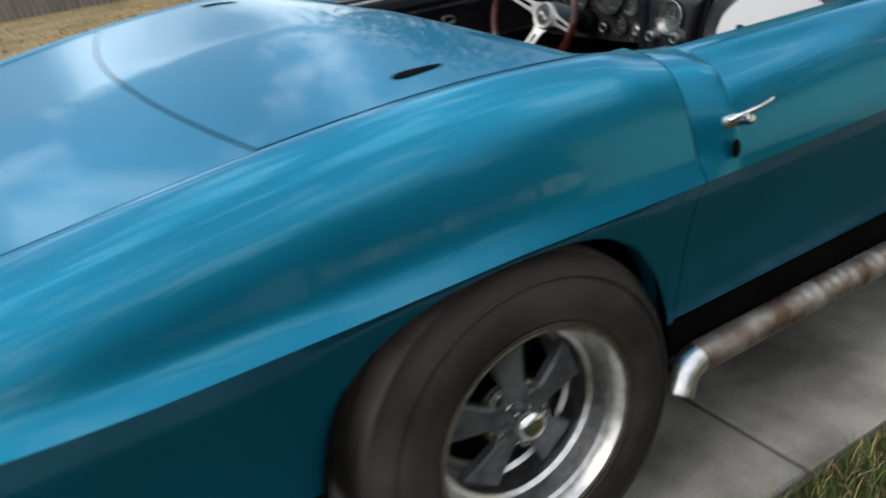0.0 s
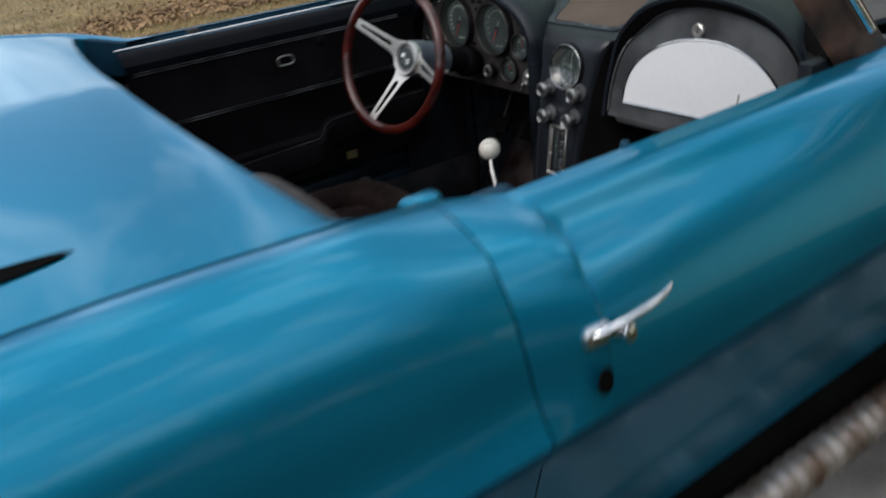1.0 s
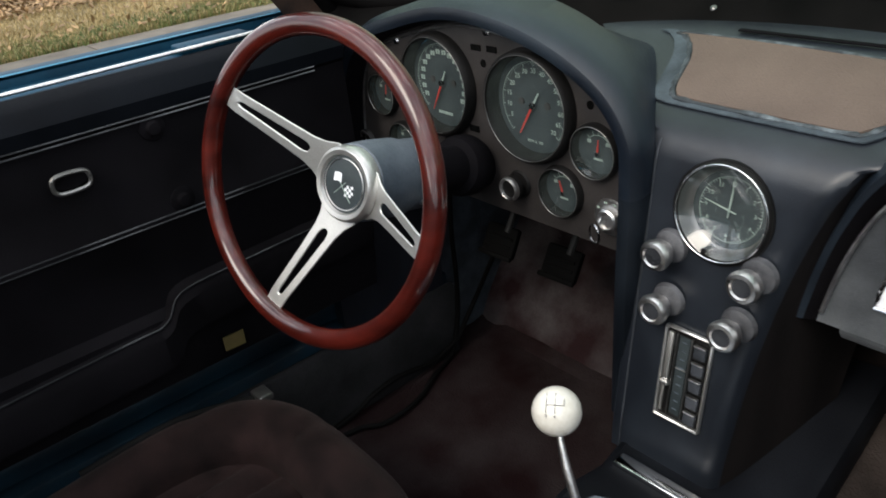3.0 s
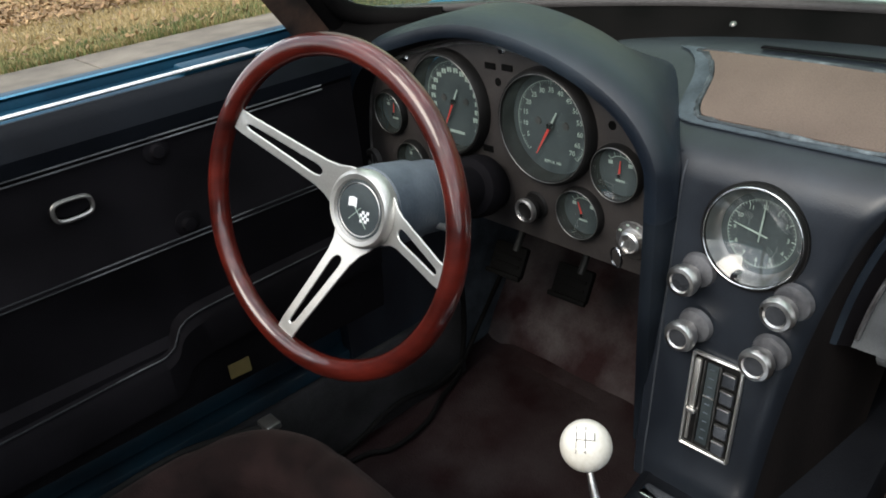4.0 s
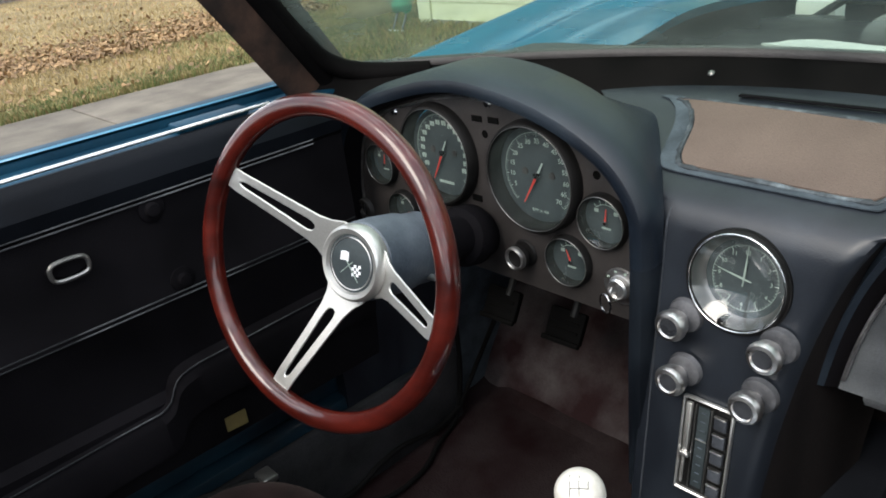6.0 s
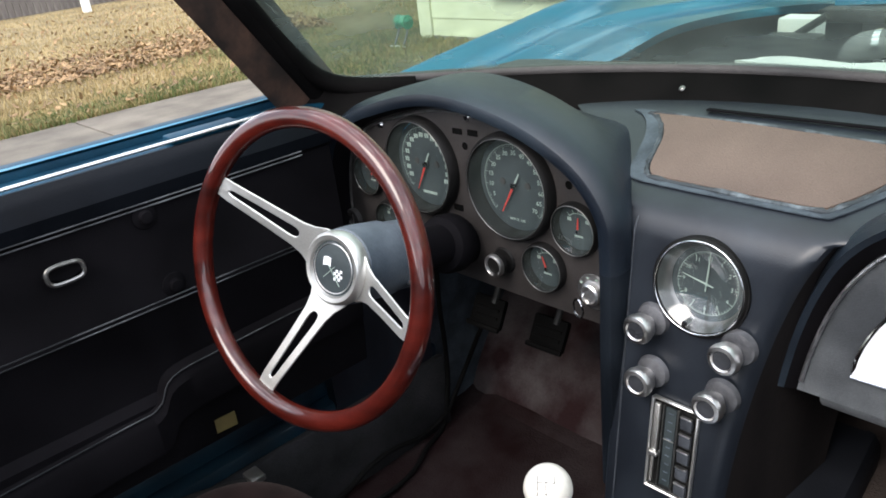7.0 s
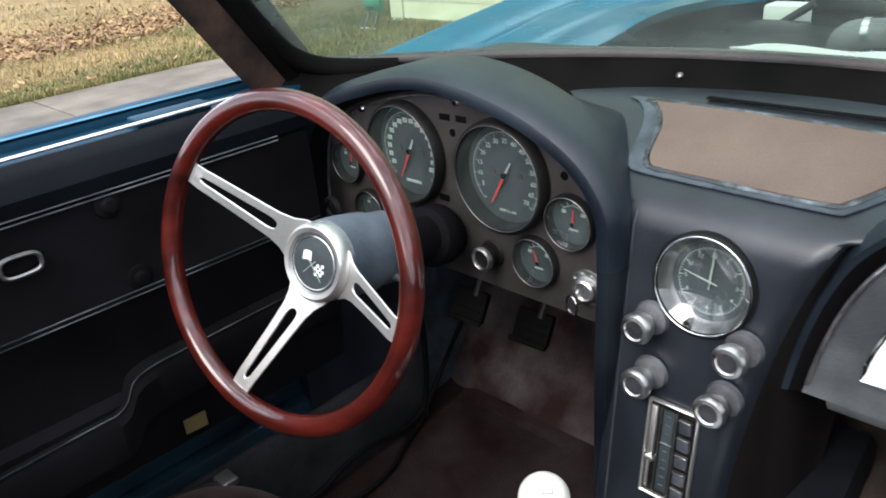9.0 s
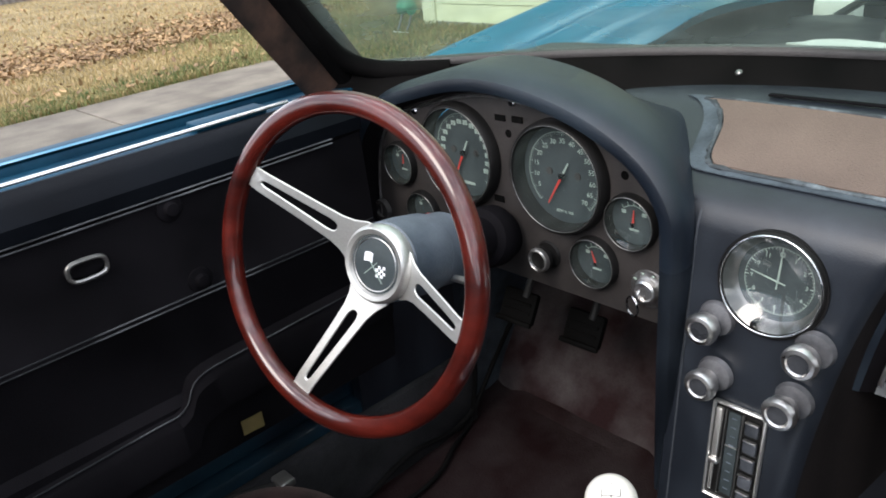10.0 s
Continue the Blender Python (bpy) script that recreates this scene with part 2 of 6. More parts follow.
M["tree_leaf"] = material("dark_tree_foliage", (0.025, 0.045, 0.014), (0.07, 0.085, 0.03), 0.7, 0, 0, 0.6, 6, island=True, random_amount=0.4)
M["bark"] = material("grey_bark", (0.05, 0.04, 0.032), (0.12, 0.10, 0.085), 0.9, 0, 0, 5, 40, 0.6)
M["bead"] = material("grey_brown_rubber_bead", (0.033, 0.030, 0.030), (0.064, 0.058, 0.057), 0.6, 0, 0, 12, 200, 0.2)
M["worn_band"] = material("peeling_blue_grey_vinyl", (0.020, 0.028, 0.037), (0.066, 0.086, 0.104), 0.65, 0, 0, 24, 220, 0.5, 0.1, ramp=(0.38, 0.72))
M["console_vinyl"] = material("dark_moulded_console_vinyl", (0.0028, 0.0033, 0.0046), (0.0080, 0.0092, 0.0120), 0.5, 0, 0, 8, 500, 0.3, 0.1, spec=0.15)
# darker, browner dash vinyl: shade on the stack's side is put into it
M["stack_side"] = material("shaded_brown_black_vinyl", (0.0050, 0.0042, 0.0042), (0.018, 0.0145, 0.0140), 0.75, 0, 0, 10, 300, 0.3, 0.1, ramp=(0.40, 0.75), spec=0.15, stretch=(1, 1, 0.25))
M["concrete_far"] = material("brown_grey_concrete", (0.066, 0.054, 0.041), (0.148, 0.128, 0.101), 0.92, 0, 0, 3.0, 80, 0.5, 0.05, random_amount=0.08, ramp=(0.30, 0.70))
M["grass_olive"] = material("pale_olive_grass", (0.115, 0.140, 0.045), (0.235, 0.235, 0.095), 0.8, 0, 0, 1.2, 12, island=True, random_amount=0.3)
M["wire_tan"] = material("tan_wire_sheath", (0.10, 0.065, 0.036), (0.19, 0.135, 0.080), 0.6)
M["roll_vinyl"] = material("blue_black_door_roll_vinyl", (0.0014, 0.0018, 0.0028), (0.0036, 0.0046, 0.0066), 0.6, 0, 0, 7, 650, 0.3, 0.1, spec=0.05)
M["carpet_grey"] = material("dusty_grey_carpet", (0.0125, 0.0128, 0.0135), (0.036, 0.036, 0.038), 0.95, 0, 0, 8, 260, 0.9, 0.03, ramp=(0.34, 0.68), spec=0.1)
# hood vinyl darkened for its leg, where shade is painted in
M["hood_side"] = material("shaded_blue_black_vinyl", (0.0028, 0.0042, 0.0066), (0.0095, 0.0135, 0.0190), 0.48, 0, 0, 6, 700, 0.3, 0.12, spec=0.25)
M["yellow"] = material("yellow_tag", (0.036, 0.026, 0.006), (0.062, 0.046, 0.012), 0.6)


def glass(name, tint, gloss=0.0, dust=0.0, base=0.045):
    """A thin pane: clear, tinted, with a mirror sheen that grows at a slant."""
    m = bpy.data.materials.new(name)
    m.use_nodes = True
    n, l = m.node_tree.nodes, m.node_tree.links
    n.remove(n["Principled BSDF"])
    tr = n.new("ShaderNodeBsdfTransparent")
    tr.inputs["Color"].default_value = (*tint, 1)
    gl = n.new("ShaderNodeBsdfGlossy")
    gl.inputs["Roughness"].default_value = gloss
    fr = n.new("ShaderNodeLayerWeight")
    fr.inputs["Blend"].default_value = 0.5
    pw = n.new("ShaderNodeMath")
    pw.operation = "POWER"
    pw.inputs[1].default_value = 4.0
    ma = n.new("ShaderNodeMath")
    ma.operation = "MULTIPLY_ADD"
    ma.inputs[1].default_value, ma.inputs[2].default_value = 0.8, base
    l.new(fr.outputs["Facing"], pw.inputs[0])
    l.new(pw.outputs["Value"], ma.inputs[0])
    mx = n.new("ShaderNodeMixShader")
    l.new(ma.outputs["Value"], mx.inputs["Fac"])
    l.new(tr.outputs["BSDF"], mx.inputs[1])
    l.new(gl.outputs["BSDF"], mx.inputs[2])
    last = mx.outputs["Shader"]
    if dust:
        # a thin uneven film of dirt
        df = n.new("ShaderNodeBsdfDiffuse")
        df.inputs["Color"].default_value = (0.48, 0.60, 0.55, 1)
        film = n.new("ShaderNodeTexNoise")
        film.inputs["Scale"].default_value, film.inputs["Detail"].default_value = 5.0, 6.0
        amount = n.new("ShaderNodeMapRange")
        amount.inputs["From Min"].default_value, amount.inputs["From Max"].default_value = 0.3, 0.75
        amount.inputs["To Min"].default_value, amount.inputs["To Max"].default_value = dust * 0.3, dust * 1.8
        l.new(film.outputs["Fac"], amount.inputs["Value"])
        dm = n.new("ShaderNodeMixShader")
        l.new(amount.outputs["Result"], dm.inputs["Fac"])
        l.new(last, dm.inputs[1])
        l.new(df.outputs["BSDF"], dm.inputs[2])
        last = dm.outputs["Shader"]
    l.new(last, n["Material Output"].inputs["Surface"])
    return m


M["glass"] = glass("clear_gauge_glass", (1, 1, 1), gloss=0.06, dust=0.028, base=0.08)
M["windshield"] = glass("green_tinted_windshield_glass", (0.45, 0.56, 0.46), dust=0.22)


# ---- mesh helpers ----
def part(name, bm, mat, parent=None, label="", smooth=True, flip=False):
    me = bpy.data.meshes.new(name)
    if flip:
        bmesh.ops.reverse_faces(bm, faces=bm.faces)
    bm.to_mesh(me)
    bm.free()
    me.materials.append(M[mat] if isinstance(mat, str) else mat)
    if smooth:
        me.polygons.foreach_set("use_smooth", [True] * len(me.polygons))
        me.set_sharp_from_angle(angle=radians(38))
    ob = new(name, me)
    if parent is not None:
        ob.parent = parent
    if label:
        ob["label"] = label
    return ob


def thing(name, label, category, group="", kind=""):
    return tagged(new(name), label, category, group, kind)


def recalc(bm):
    bmesh.ops.recalc_face_normals(bm, faces=bm.faces)
    return bm


def grid(rows, wrap_u=False, wrap_v=False):
    """A sheet through rows of points."""
    bm = bmesh.new()
    vs = [[bm.verts.new(p) for p in r] for r in rows]
    nu, nv = len(vs), len(vs[0])
    for i in range(nu if wrap_u else nu - 1):
        for j in range(nv if wrap_v else nv - 1):
            q = [vs[i][j], vs[(i + 1) % nu][j], vs[(i + 1) % nu][(j + 1) % nv], vs[i][(j + 1) % nv]]
            if len({tuple(round(c, 6) for c in v.co) for v in q}) >= 3:
                try:
                    bm.faces.new(q)
                except ValueError:
                    pass
    bmesh.ops.remove_doubles(bm, verts=bm.verts, dist=1e-5)
    return bm


def thick(bm, depth):
    """Gives a sheet depth against its normals."""
    recalc(bm)
    g = bmesh.ops.solidify(bm, geom=bm.faces[:] + bm.verts[:] + bm.edges[:], thickness=depth)
    return bm


def merge(*bms):
    out = bmesh.new()
    for b in bms:
        me = bpy.data.meshes.new("tmp")
        b.to_mesh(me)
        b.free()
        out.from_mesh(me)
        bpy.data.meshes.remove(me)
    return out


def box(x0, y0, z0, x1, y1, z1, bevel=0.0, segs=2, m=None):
    bm = bmesh.new()
    bmesh.ops.create_cube(bm, size=1)
    bmesh.ops.scale(bm, vec=(x1 - x0, y1 - y0, z1 - z0), verts=bm.verts)
    bmesh.ops.translate(bm, vec=((x0 + x1) / 2, (y0 + y1) / 2, (z0 + z1) / 2), verts=bm.verts)
    if bevel:
        bmesh.ops.bevel(bm, geom=bm.edges[:], offset=bevel, segments=segs, affect="EDGES", profile=0.5)
    if m is not None:
        bm.transform(m)
    return bm


def tube(points, radius, segs=10, closed=False, caps=True):
    """A round bar along points; radius may be a list."""
    pts = [Vector(p) for p in points]
    n = len(pts)
    rad = radius if isinstance(radius, (list, tuple)) else [radius] * n
    rows, up = [], None
    for i in range(n):
        if closed:
            t = (pts[(i + 1) % n] - pts[i - 1]).normalized()
        else:
            t = (pts[min(i + 1, n - 1)] - pts[max(i - 1, 0)]).normalized()
        if up is None:
            up = t.orthogonal().normalized()
        up = (up - t * up.dot(t)).normalized()
        side = t.cross(up)
        rows.append([pts[i] + rad[i] * (math.cos(a) * up + math.sin(a) * side) for a in (2 * math.pi * k / segs for k in range(segs))])
    bm = grid(rows, wrap_u=closed, wrap_v=True)
    if caps and not closed:
        bm.verts.ensure_lookup_table()
        bmesh.ops.holes_fill(bm, edges=[e for e in bm.edges if e.is_boundary], sides=segs + 2)
    return recalc(bm)


def spline(points, per=8, closed=False):
    """Catmull-Rom through points."""
    p = [Vector(q) for q in points]
    n, out = len(p), []
    for i in range(n if closed else n - 1):
        if closed:
            a, b, c, d = p[i - 1], p[i], p[(i + 1) % n], p[(i + 2) % n]
        else:
            a, b, c, d = p[max(i - 1, 0)], p[i], p[i + 1], p[min(i + 2, n - 1)]
        for k in range(per):
            t = k / per
            out.append(0.5 * (2 * b + (c - a) * t + (2 * a - 5 * b + 4 * c - d) * t * t + (3 * b - a - 3 * c + d) * t ** 3))
    if not closed:
        out.append(p[-1].copy())
    return out


def lathe(profile, segs=32, m=None):
    """Turns (radius, height) pairs about z, then poses the result by m."""
    rows = [[(r * math.cos(a), r * math.sin(a), h) for a in (2 * math.pi * k / segs for k in range(segs))] for r, h in profile]
    bm = grid(rows, wrap_v=True)
    if m is not None:
        bm.transform(m)
    return recalc(bm)


def slab(outline, depth, m=None, bevel=0.0, holes=()):
    """A flat plate of an outline (x, y), from z 0 to depth, with holes cut by bridging."""
    bm = bmesh.new()
    loops = [list(outline)] + [list(h) for h in holes]
    edges = []
    for lp in loops:
        vs = [bm.verts.new((x, y, depth)) for x, y in lp]
        edges += [bm.edges.new((vs[i], vs[(i + 1) % len(vs)])) for i in range(len(vs))]
    bmesh.ops.triangle_fill(bm, use_beauty=True, use_dissolve=False, edges=edges, normal=(0, 0, 1))
    r = bmesh.ops.extrude_face_region(bm, geom=bm.faces[:])
    bmesh.ops.translate(bm, vec=(0, 0, -depth), verts=[g for g in r["geom"] if isinstance(g, bmesh.types.BMVert)])
    recalc(bm)
    if bevel:
        es = [e for e in bm.edges if len(e.link_faces) == 2 and e.calc_face_angle(0) > 0.8]
        bmesh.ops.bevel(bm, geom=es, offset=bevel, segments=1, affect="EDGES", profile=0.5)
    if m is not None:
        bm.transform(m)
    return bm


def oval(cx, cy, rx, ry, n=32):
    return [(cx + rx * math.cos(2 * math.pi * k / n), cy + ry * math.sin(2 * math.pi * k / n)) for k in range(n)]


def ball(c, r, sub=3, scale=(1, 1, 1)):
    bm = bmesh.new()
    bmesh.ops.create_icosphere(bm, subdivisions=sub, radius=r)
    bmesh.ops.scale(bm, vec=scale, verts=bm.verts)
    bmesh.ops.translate(bm, vec=c, verts=bm.verts)
    return bm


def letters(name, items, mat, parent, m, label=""):
    """Words as one flat mesh: items of (text, x, y, size, turn), posed by m."""
    out = bmesh.new()
    for text, x, y, size, turn in items:
        cu = bpy.data.curves.new("tmp", "FONT")
        cu.body, cu.size, cu.align_x, cu.align_y, cu.extrude = text, size, "CENTER", "CENTER", 0.0002
        cu.resolution_u = 2
        ob = new("tmp", cu)
        me = bpy.data.meshes.new_from_object(ob.evaluated_get(bpy.context.evaluated_depsgraph_get()))
        me.transform(m @ Matrix.Translation((x, y, 0)) @ Matrix.Rotation(turn, 4, "Z"))
        out.from_mesh(me)
        bpy.data.objects.remove(ob)
        bpy.data.curves.remove(cu)
        bpy.data.meshes.remove(me)
    return part(name, out, mat, parent, label, smooth=False)


def curve_of(xs, vs):
    """A smooth function through (x, v) pairs (cubic Hermite)."""
    k = len(xs)
    d = [(vs[min(i + 1, k - 1)] - vs[max(i - 1, 0)]) / (xs[min(i + 1, k - 1)] - xs[max(i - 1, 0)]) for i in range(k)]

    def f(x):
        if x <= xs[0]:
            return vs[0]
        if x >= xs[-1]:
            return vs[-1]
        i = max(j for j in range(k - 1) if xs[j] <= x)
        h = xs[i + 1] - xs[i]
        t = (x - xs[i]) / h
        return vs[i] * (1 + 2 * t) * (1 - t) ** 2 + h * d[i] * t * (1 - t) ** 2 + vs[i + 1] * t * t * (3 - 2 * t) + h * d[i + 1] * t * t * (t - 1)
    return f


def facing(c, n, up=(0, 0, 1)):
    """A pose whose z axis is n, with x to the right of one who looks against n."""
    n = Vector(n).normalized()
    x = Vector(up).cross(n).normalized()
    y = n.cross(x)
    m = Matrix((x, y, n)).transposed().to_4x4()
    m.translation = c
    return m


# ---- the ground ----
ground = part("ground", grid([[(x, y, -0.02) for x in (-300, -60, -22, -6.3, 1.04, 8, 60, 300)] for y in (-300, -60, -12, 0, 8, 20, 60, 300)]), "soil", None, smooth=False)
tagged(ground, "dry straw-coloured lawn ground scattered with brown leaves", "lawn", kind="structure")
# mossy verge; its unseen width is added to darken the door's reflection
side = part("side_lawn", grid([[(x, y, -0.015) for x in (1.041, 4, 12, 40)] for y in (-30, -8, 0, 8, 30)]), "side_turf", None, smooth=False)
tagged(side, "dark mossy grass ground beside the driveway, widened to darken reflections", "lawn", kind="structure")
DRIVE_X, DRIVE_Y = (-6.25, -3.83, -1.41, 1.03), [0.66 + 1.83 * k for k in range(-4, 3)]
driveway = part("driveway", box(-6.27, -6.66, -0.10, 1.04, 4.6, -0.012), "joint", None, smooth=False)
tagged(driveway, "weathered grey concrete driveway of jointed slabs", "driveway", kind="structure")
slab_meshes = {}
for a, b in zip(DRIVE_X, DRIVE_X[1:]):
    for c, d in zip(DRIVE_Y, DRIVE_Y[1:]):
        # far slabs use a darker, browner concrete
        s = part("concrete_slab", box(a + 0.006, c + 0.006, -0.06, b - 0.006, min(d, 4.59) - 0.006, 0.0, 0.006, 1), "concrete_far" if b < -3 else "concrete", driveway)

# ---- the car ----
car = thing("car", "teal blue two-seat convertible sports car with side exhausts and no hood", "car")

XC = curve_of([-1.2, -0.8, -0.4, 0.0, 0.5, 1.2, 1.7, 2.2, 2.8, 3.3], [0.81, 0.885, 0.906, 0.912, 0.912, 0.902, 0.905, 0.920, 0.880, 0.76])
ZS = curve_of([-1.2, -0.8, -0.34, 0.0, 0.30, 0.44], [0.83, 0.905, 0.972, 0.998, 0.990, 0.968])
XS = curve_of([-1.2, -0.8, -0.34, 0.0, 0.30, 0.44], [0.62, 0.67, 0.70, 0.715, 0.715, 0.690])
ZC = 0.742
ARCH_Y, ARCH_R, GAP_Y = 0.0, 0.392, 0.437


def arch_z(y, yc=ARCH_Y):
    u = abs(y - yc) / ARCH_R
    return 0.30 + 0.425 * (1 - u ** 2.7) ** (1 / 2.7) if u < 1 else 0.0


def lower_x(y, z):
    return XC(y) - 0.090 * max(0.0, (ZC - z) / 0.35) ** 0.62


def mirror(bm):
    bmesh.ops.scale(bm, vec=(-1, 1, 1), verts=bm.verts)
    bmesh.ops.reverse_faces(bm, faces=bm.faces)
    return bm


def quarter_upper(y, n=5):
    xc, zs, xs = XC(y), ZS(y), XS(y)
    h = zs - ZC
    pts = [(xc, ZC), (xc - 0.025, ZC + 0.2 * h), (xc - 0.042, ZC + 0.46 * h), (xc - 0.066, ZC + 0.72 * h), (xc - 0.104, ZC + 0.915 * h), (xs + 0.045, zs + 0.004), (xs + 0.002, zs)]
    return [Vector((p.x, y, p.z)) for p in spline([(x, 0, z) for x, z in pts], n)]


def stations(a, b, step, yc=None):
    ys = set(np.round(np.arange(a, b, step), 4)) | {b}
    if yc is not None:
        ys |= {round(yc + ARCH_R * math.cos(math.pi * k / 28), 4) for k in range(29)} | {yc + s * (ARCH_R + 0.001) for s in (-1, 1)}
    return sorted(y for y in ys if a <= y <= b)


def side_lower(ys, yc, low=0.395, n=7):
    rows = []
    for y in ys:
        zl = max(low, arch_z(y, yc))
        rows.append([(lower_x(y, ZC + (zl - ZC) * k / n), y, ZC + (zl - ZC) * k / n) for k in range(n + 1)] + [(lower_x(y, zl) - 0.035, y, zl - 0.004)])
    return grid(rows)


def lean(y):
    """How much higher the driver side stands: the car leans on its springs."""
    return 0.092 - 0.045 * max(0.0, min(1.0, y / GAP_Y))


def deck_z(x, y):
    u = min(1.0, abs(x) / XS(y))
    return ZS(y) + 0.062 * (1 - u ** 1.35) + lean(y) * (max(0.0, -x) / 0.7) ** 1.3


rear_ys = stations(-1.2, GAP_Y, 0.06, ARCH_Y)
quarter = merge(grid([quarter_upper(y) for y in rear_ys]), side_lower(rear_ys, ARCH_Y))
for v in quarter.verts:
    # the crease drops a little towards the tail
    v.co.z -= 0.018 * max(0.0, min(1.0, -v.co.y / 0.6)) * math.exp(-((v.co.z - ZC) / 0.10) ** 2)
recalc(quarter)
quarter_r = part("rear_quarter_panel", quarter, "paint", car)
left = bmesh.new()
left.from_mesh(quarter_r.data)
for v in left.verts:
    v.co.z += lean(v.co.y) * max(0.0, v.co.z - ZC) / (ZS(v.co.y) - ZC)
part("rear_quarter_panel", mirror(left), "paint", car)


def lid_rear(x):
    return -0.418 + 0.083 * (abs(x) / 0.7) ** 2


def lid_front(x):
    return 0.264 + 0.042 * (abs(x) / 0.6) ** 2 + 0.05 * max(0, (abs(x) - 0.650) / 0.048) ** 5


us = [s * v for s in (-1, 1) for v in (0.04, 0.15, 0.3, 0.45, 0.58, 0.66, 0.705)] + [0.0]
us.sort()
rows = []
for u in us:
    row = []
    for k in range(17):
        t = k / 16
        y = (lid_rear(u) - 0.002) * t + -1.2 * (1 - t)
        x = u / 0.705 * (XS(y) + 0.002)
        row.append((x, y, deck_z(x, y)))
    rows.append(row)
part("rear_deck", recalc(grid(rows)), "paint", car)


def tail_top(x):
    over = max(0.0, abs(x) - XS(-1.2)) / (XC(-1.2) - XS(-1.2))
    return ZC + (deck_z(max(-XS(-1.2), min(x, XS(-1.2))), -1.2) - ZC) * (1 - min(1.0, over) ** 2.2) ** 0.6


tail = grid([[(x, -1.2 - 0.10 * math.sin(math.pi * k / 8), 0.34 + (tail_top(x) - 0.34) * (1 - k / 8)) for k in range(9)] for x in [XC(-1.2) * (j / 12 - 1) for j in range(25)]])
part("tail_panel", recalc(tail), "paint", car)

# the folding-top lid, with two slots for the latches
rows = []
fine_us = [s * v for s in (-1, 1) for v in [float(q) for q in np.linspace(0.02, 0.65, 22)] + [0.660, 0.668, 0.675, 0.681, 0.686, 0.690, 0.693, 0.6955, 0.698]] + [0.0]
fine_us.sort()
for u in fine_us:
    a, b = lid_rear(u) + 0.004, lid_front(u)
    row = []
    for k in range(25):
        y = a + (b - a) * k / 24
        x = u / 0.698 * (XS(y) - 0.0005)
        row.append((x, y, deck_z(x, y) + 0.001 - (0.004 if k == 24 else 0.0)))
    row.append((row[-1][0], b + 0.001, deck_z(u, b) - 0.012))
    row.append((row[-1][0], b - 0.010, deck_z(u, b) - 0.05))
    rows.append(row)
lid = part("top_lid", recalc(grid(rows)), "paint", car, "smooth teal folding-top lid behind the seats")
# dark sheet below the lid; its colour stands for shade in the seam
part("lid_gap_sheet", grid([[(u / 0.705 * (XS(y) + 0.02), y, deck_z(u, y) - 0.0055) for y in np.linspace(lid_rear(u) - 0.02, lid_front(u) - 0.012, 10)] for u in us]), "sill_paint", lid)
for s in (-1, 1):
    slot = [(0.0, -0.055), (0.014, -0.045), (0.017, -0.02), (0.010, 0.03), (0.0, 0.052), (-0.008, 0.02), (-0.012, -0.03)]
    z0 = deck_z(0.609, 0.02)
    bm = slab([(p.x, p.y) for p in spline([(a, b, 0) for a, b in slot], 4, True)], 0.002, None)
    for v in bm.verts:
        v.co = Vector((s * (0.609 + v.co.x), 0.018 + v.co.y, 0)) + Vector((0, 0, deck_z(s * (0.609 + v.co.x), 0.018 + v.co.y) + 0.0015 + v.co.z))
    part("latch_slot", recalc(bm), "dark", lid, "flat black plate for the latch slot")

# cockpit rim behind the doors
for s in (-1, 1):
    edge = [(XS(y), y, ZS(y) + (lean(y) if s < 0 else 0.0)) for y in np.linspace(0.31, GAP_Y, 8)]
    bm = grid([[(s * x, y, z), (s * (x - 0.008), y, z - 0.006), (s * (x - 0.010), y, z - 0.09)] for x, y, z in edge])
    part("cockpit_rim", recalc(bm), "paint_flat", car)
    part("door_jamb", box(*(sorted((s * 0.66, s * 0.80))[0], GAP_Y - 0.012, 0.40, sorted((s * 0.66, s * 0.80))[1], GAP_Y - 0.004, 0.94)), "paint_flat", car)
    part("striker", box(min(s * 0.650, s * 0.682), GAP_Y - 0.012, 0.925, max(s * 0.650, s * 0.682), GAP_Y + 0.042, 0.966, 0.010, 3), "paint", car)


# ---- doors ----
D_SX = curve_of([0.43, 0.49, 0.534, 0.543, 0.60, 0.75, 1.0, 1.40], [0.822, 0.833, 0.842, 0.810, 0.805, 0.805, 0.806, 0.815])
D_SZ = curve_of([0.43, 0.49, 0.534, 0.543, 0.60, 0.75, 1.0, 1.40], [0.957, 0.945, 0.930, 0.926, 0.925, 0.925, 0.928, 0.940])


def door_upper(y):
    xc = XC(y)
    full = max(0.0, min(1.0, (0.543 - y) / 0.009))
    pts = [(xc, ZC), (xc - 0.009, 0.79), (xc - 0.022 - 0.006 * (1 - full), 0.845), (xc - 0.044 - 0.016 * (1 - full), 0.893), (D_SX(y), D_SZ(y)), (0.775, 0.955), (0.735, 0.962)]
    zs, xs = ZS(GAP_Y), XS(GAP_Y)
    h = zs - ZC
    old = [(xc, ZC), (xc - 0.025, ZC + 0.2 * h), (xc - 0.042, ZC + 0.46 * h), (xc - 0.066, ZC + 0.72 * h), (xc - 0.104, ZC + 0.915 * h), (xs + 0.045, zs + 0.004), (xs + 0.002, zs)]
    b = max(0.0, min(1.0, (y - 0.445) / 0.085))
    pts = [(p[0] * b + q[0] * (1 - b), p[1] * b + q[1] * (1 - b)) for p, q in zip(pts, old)]
    return [Vector((p.x, y, p.z)) for p in spline([(x, 0, z) for x, z in pts], 5)]


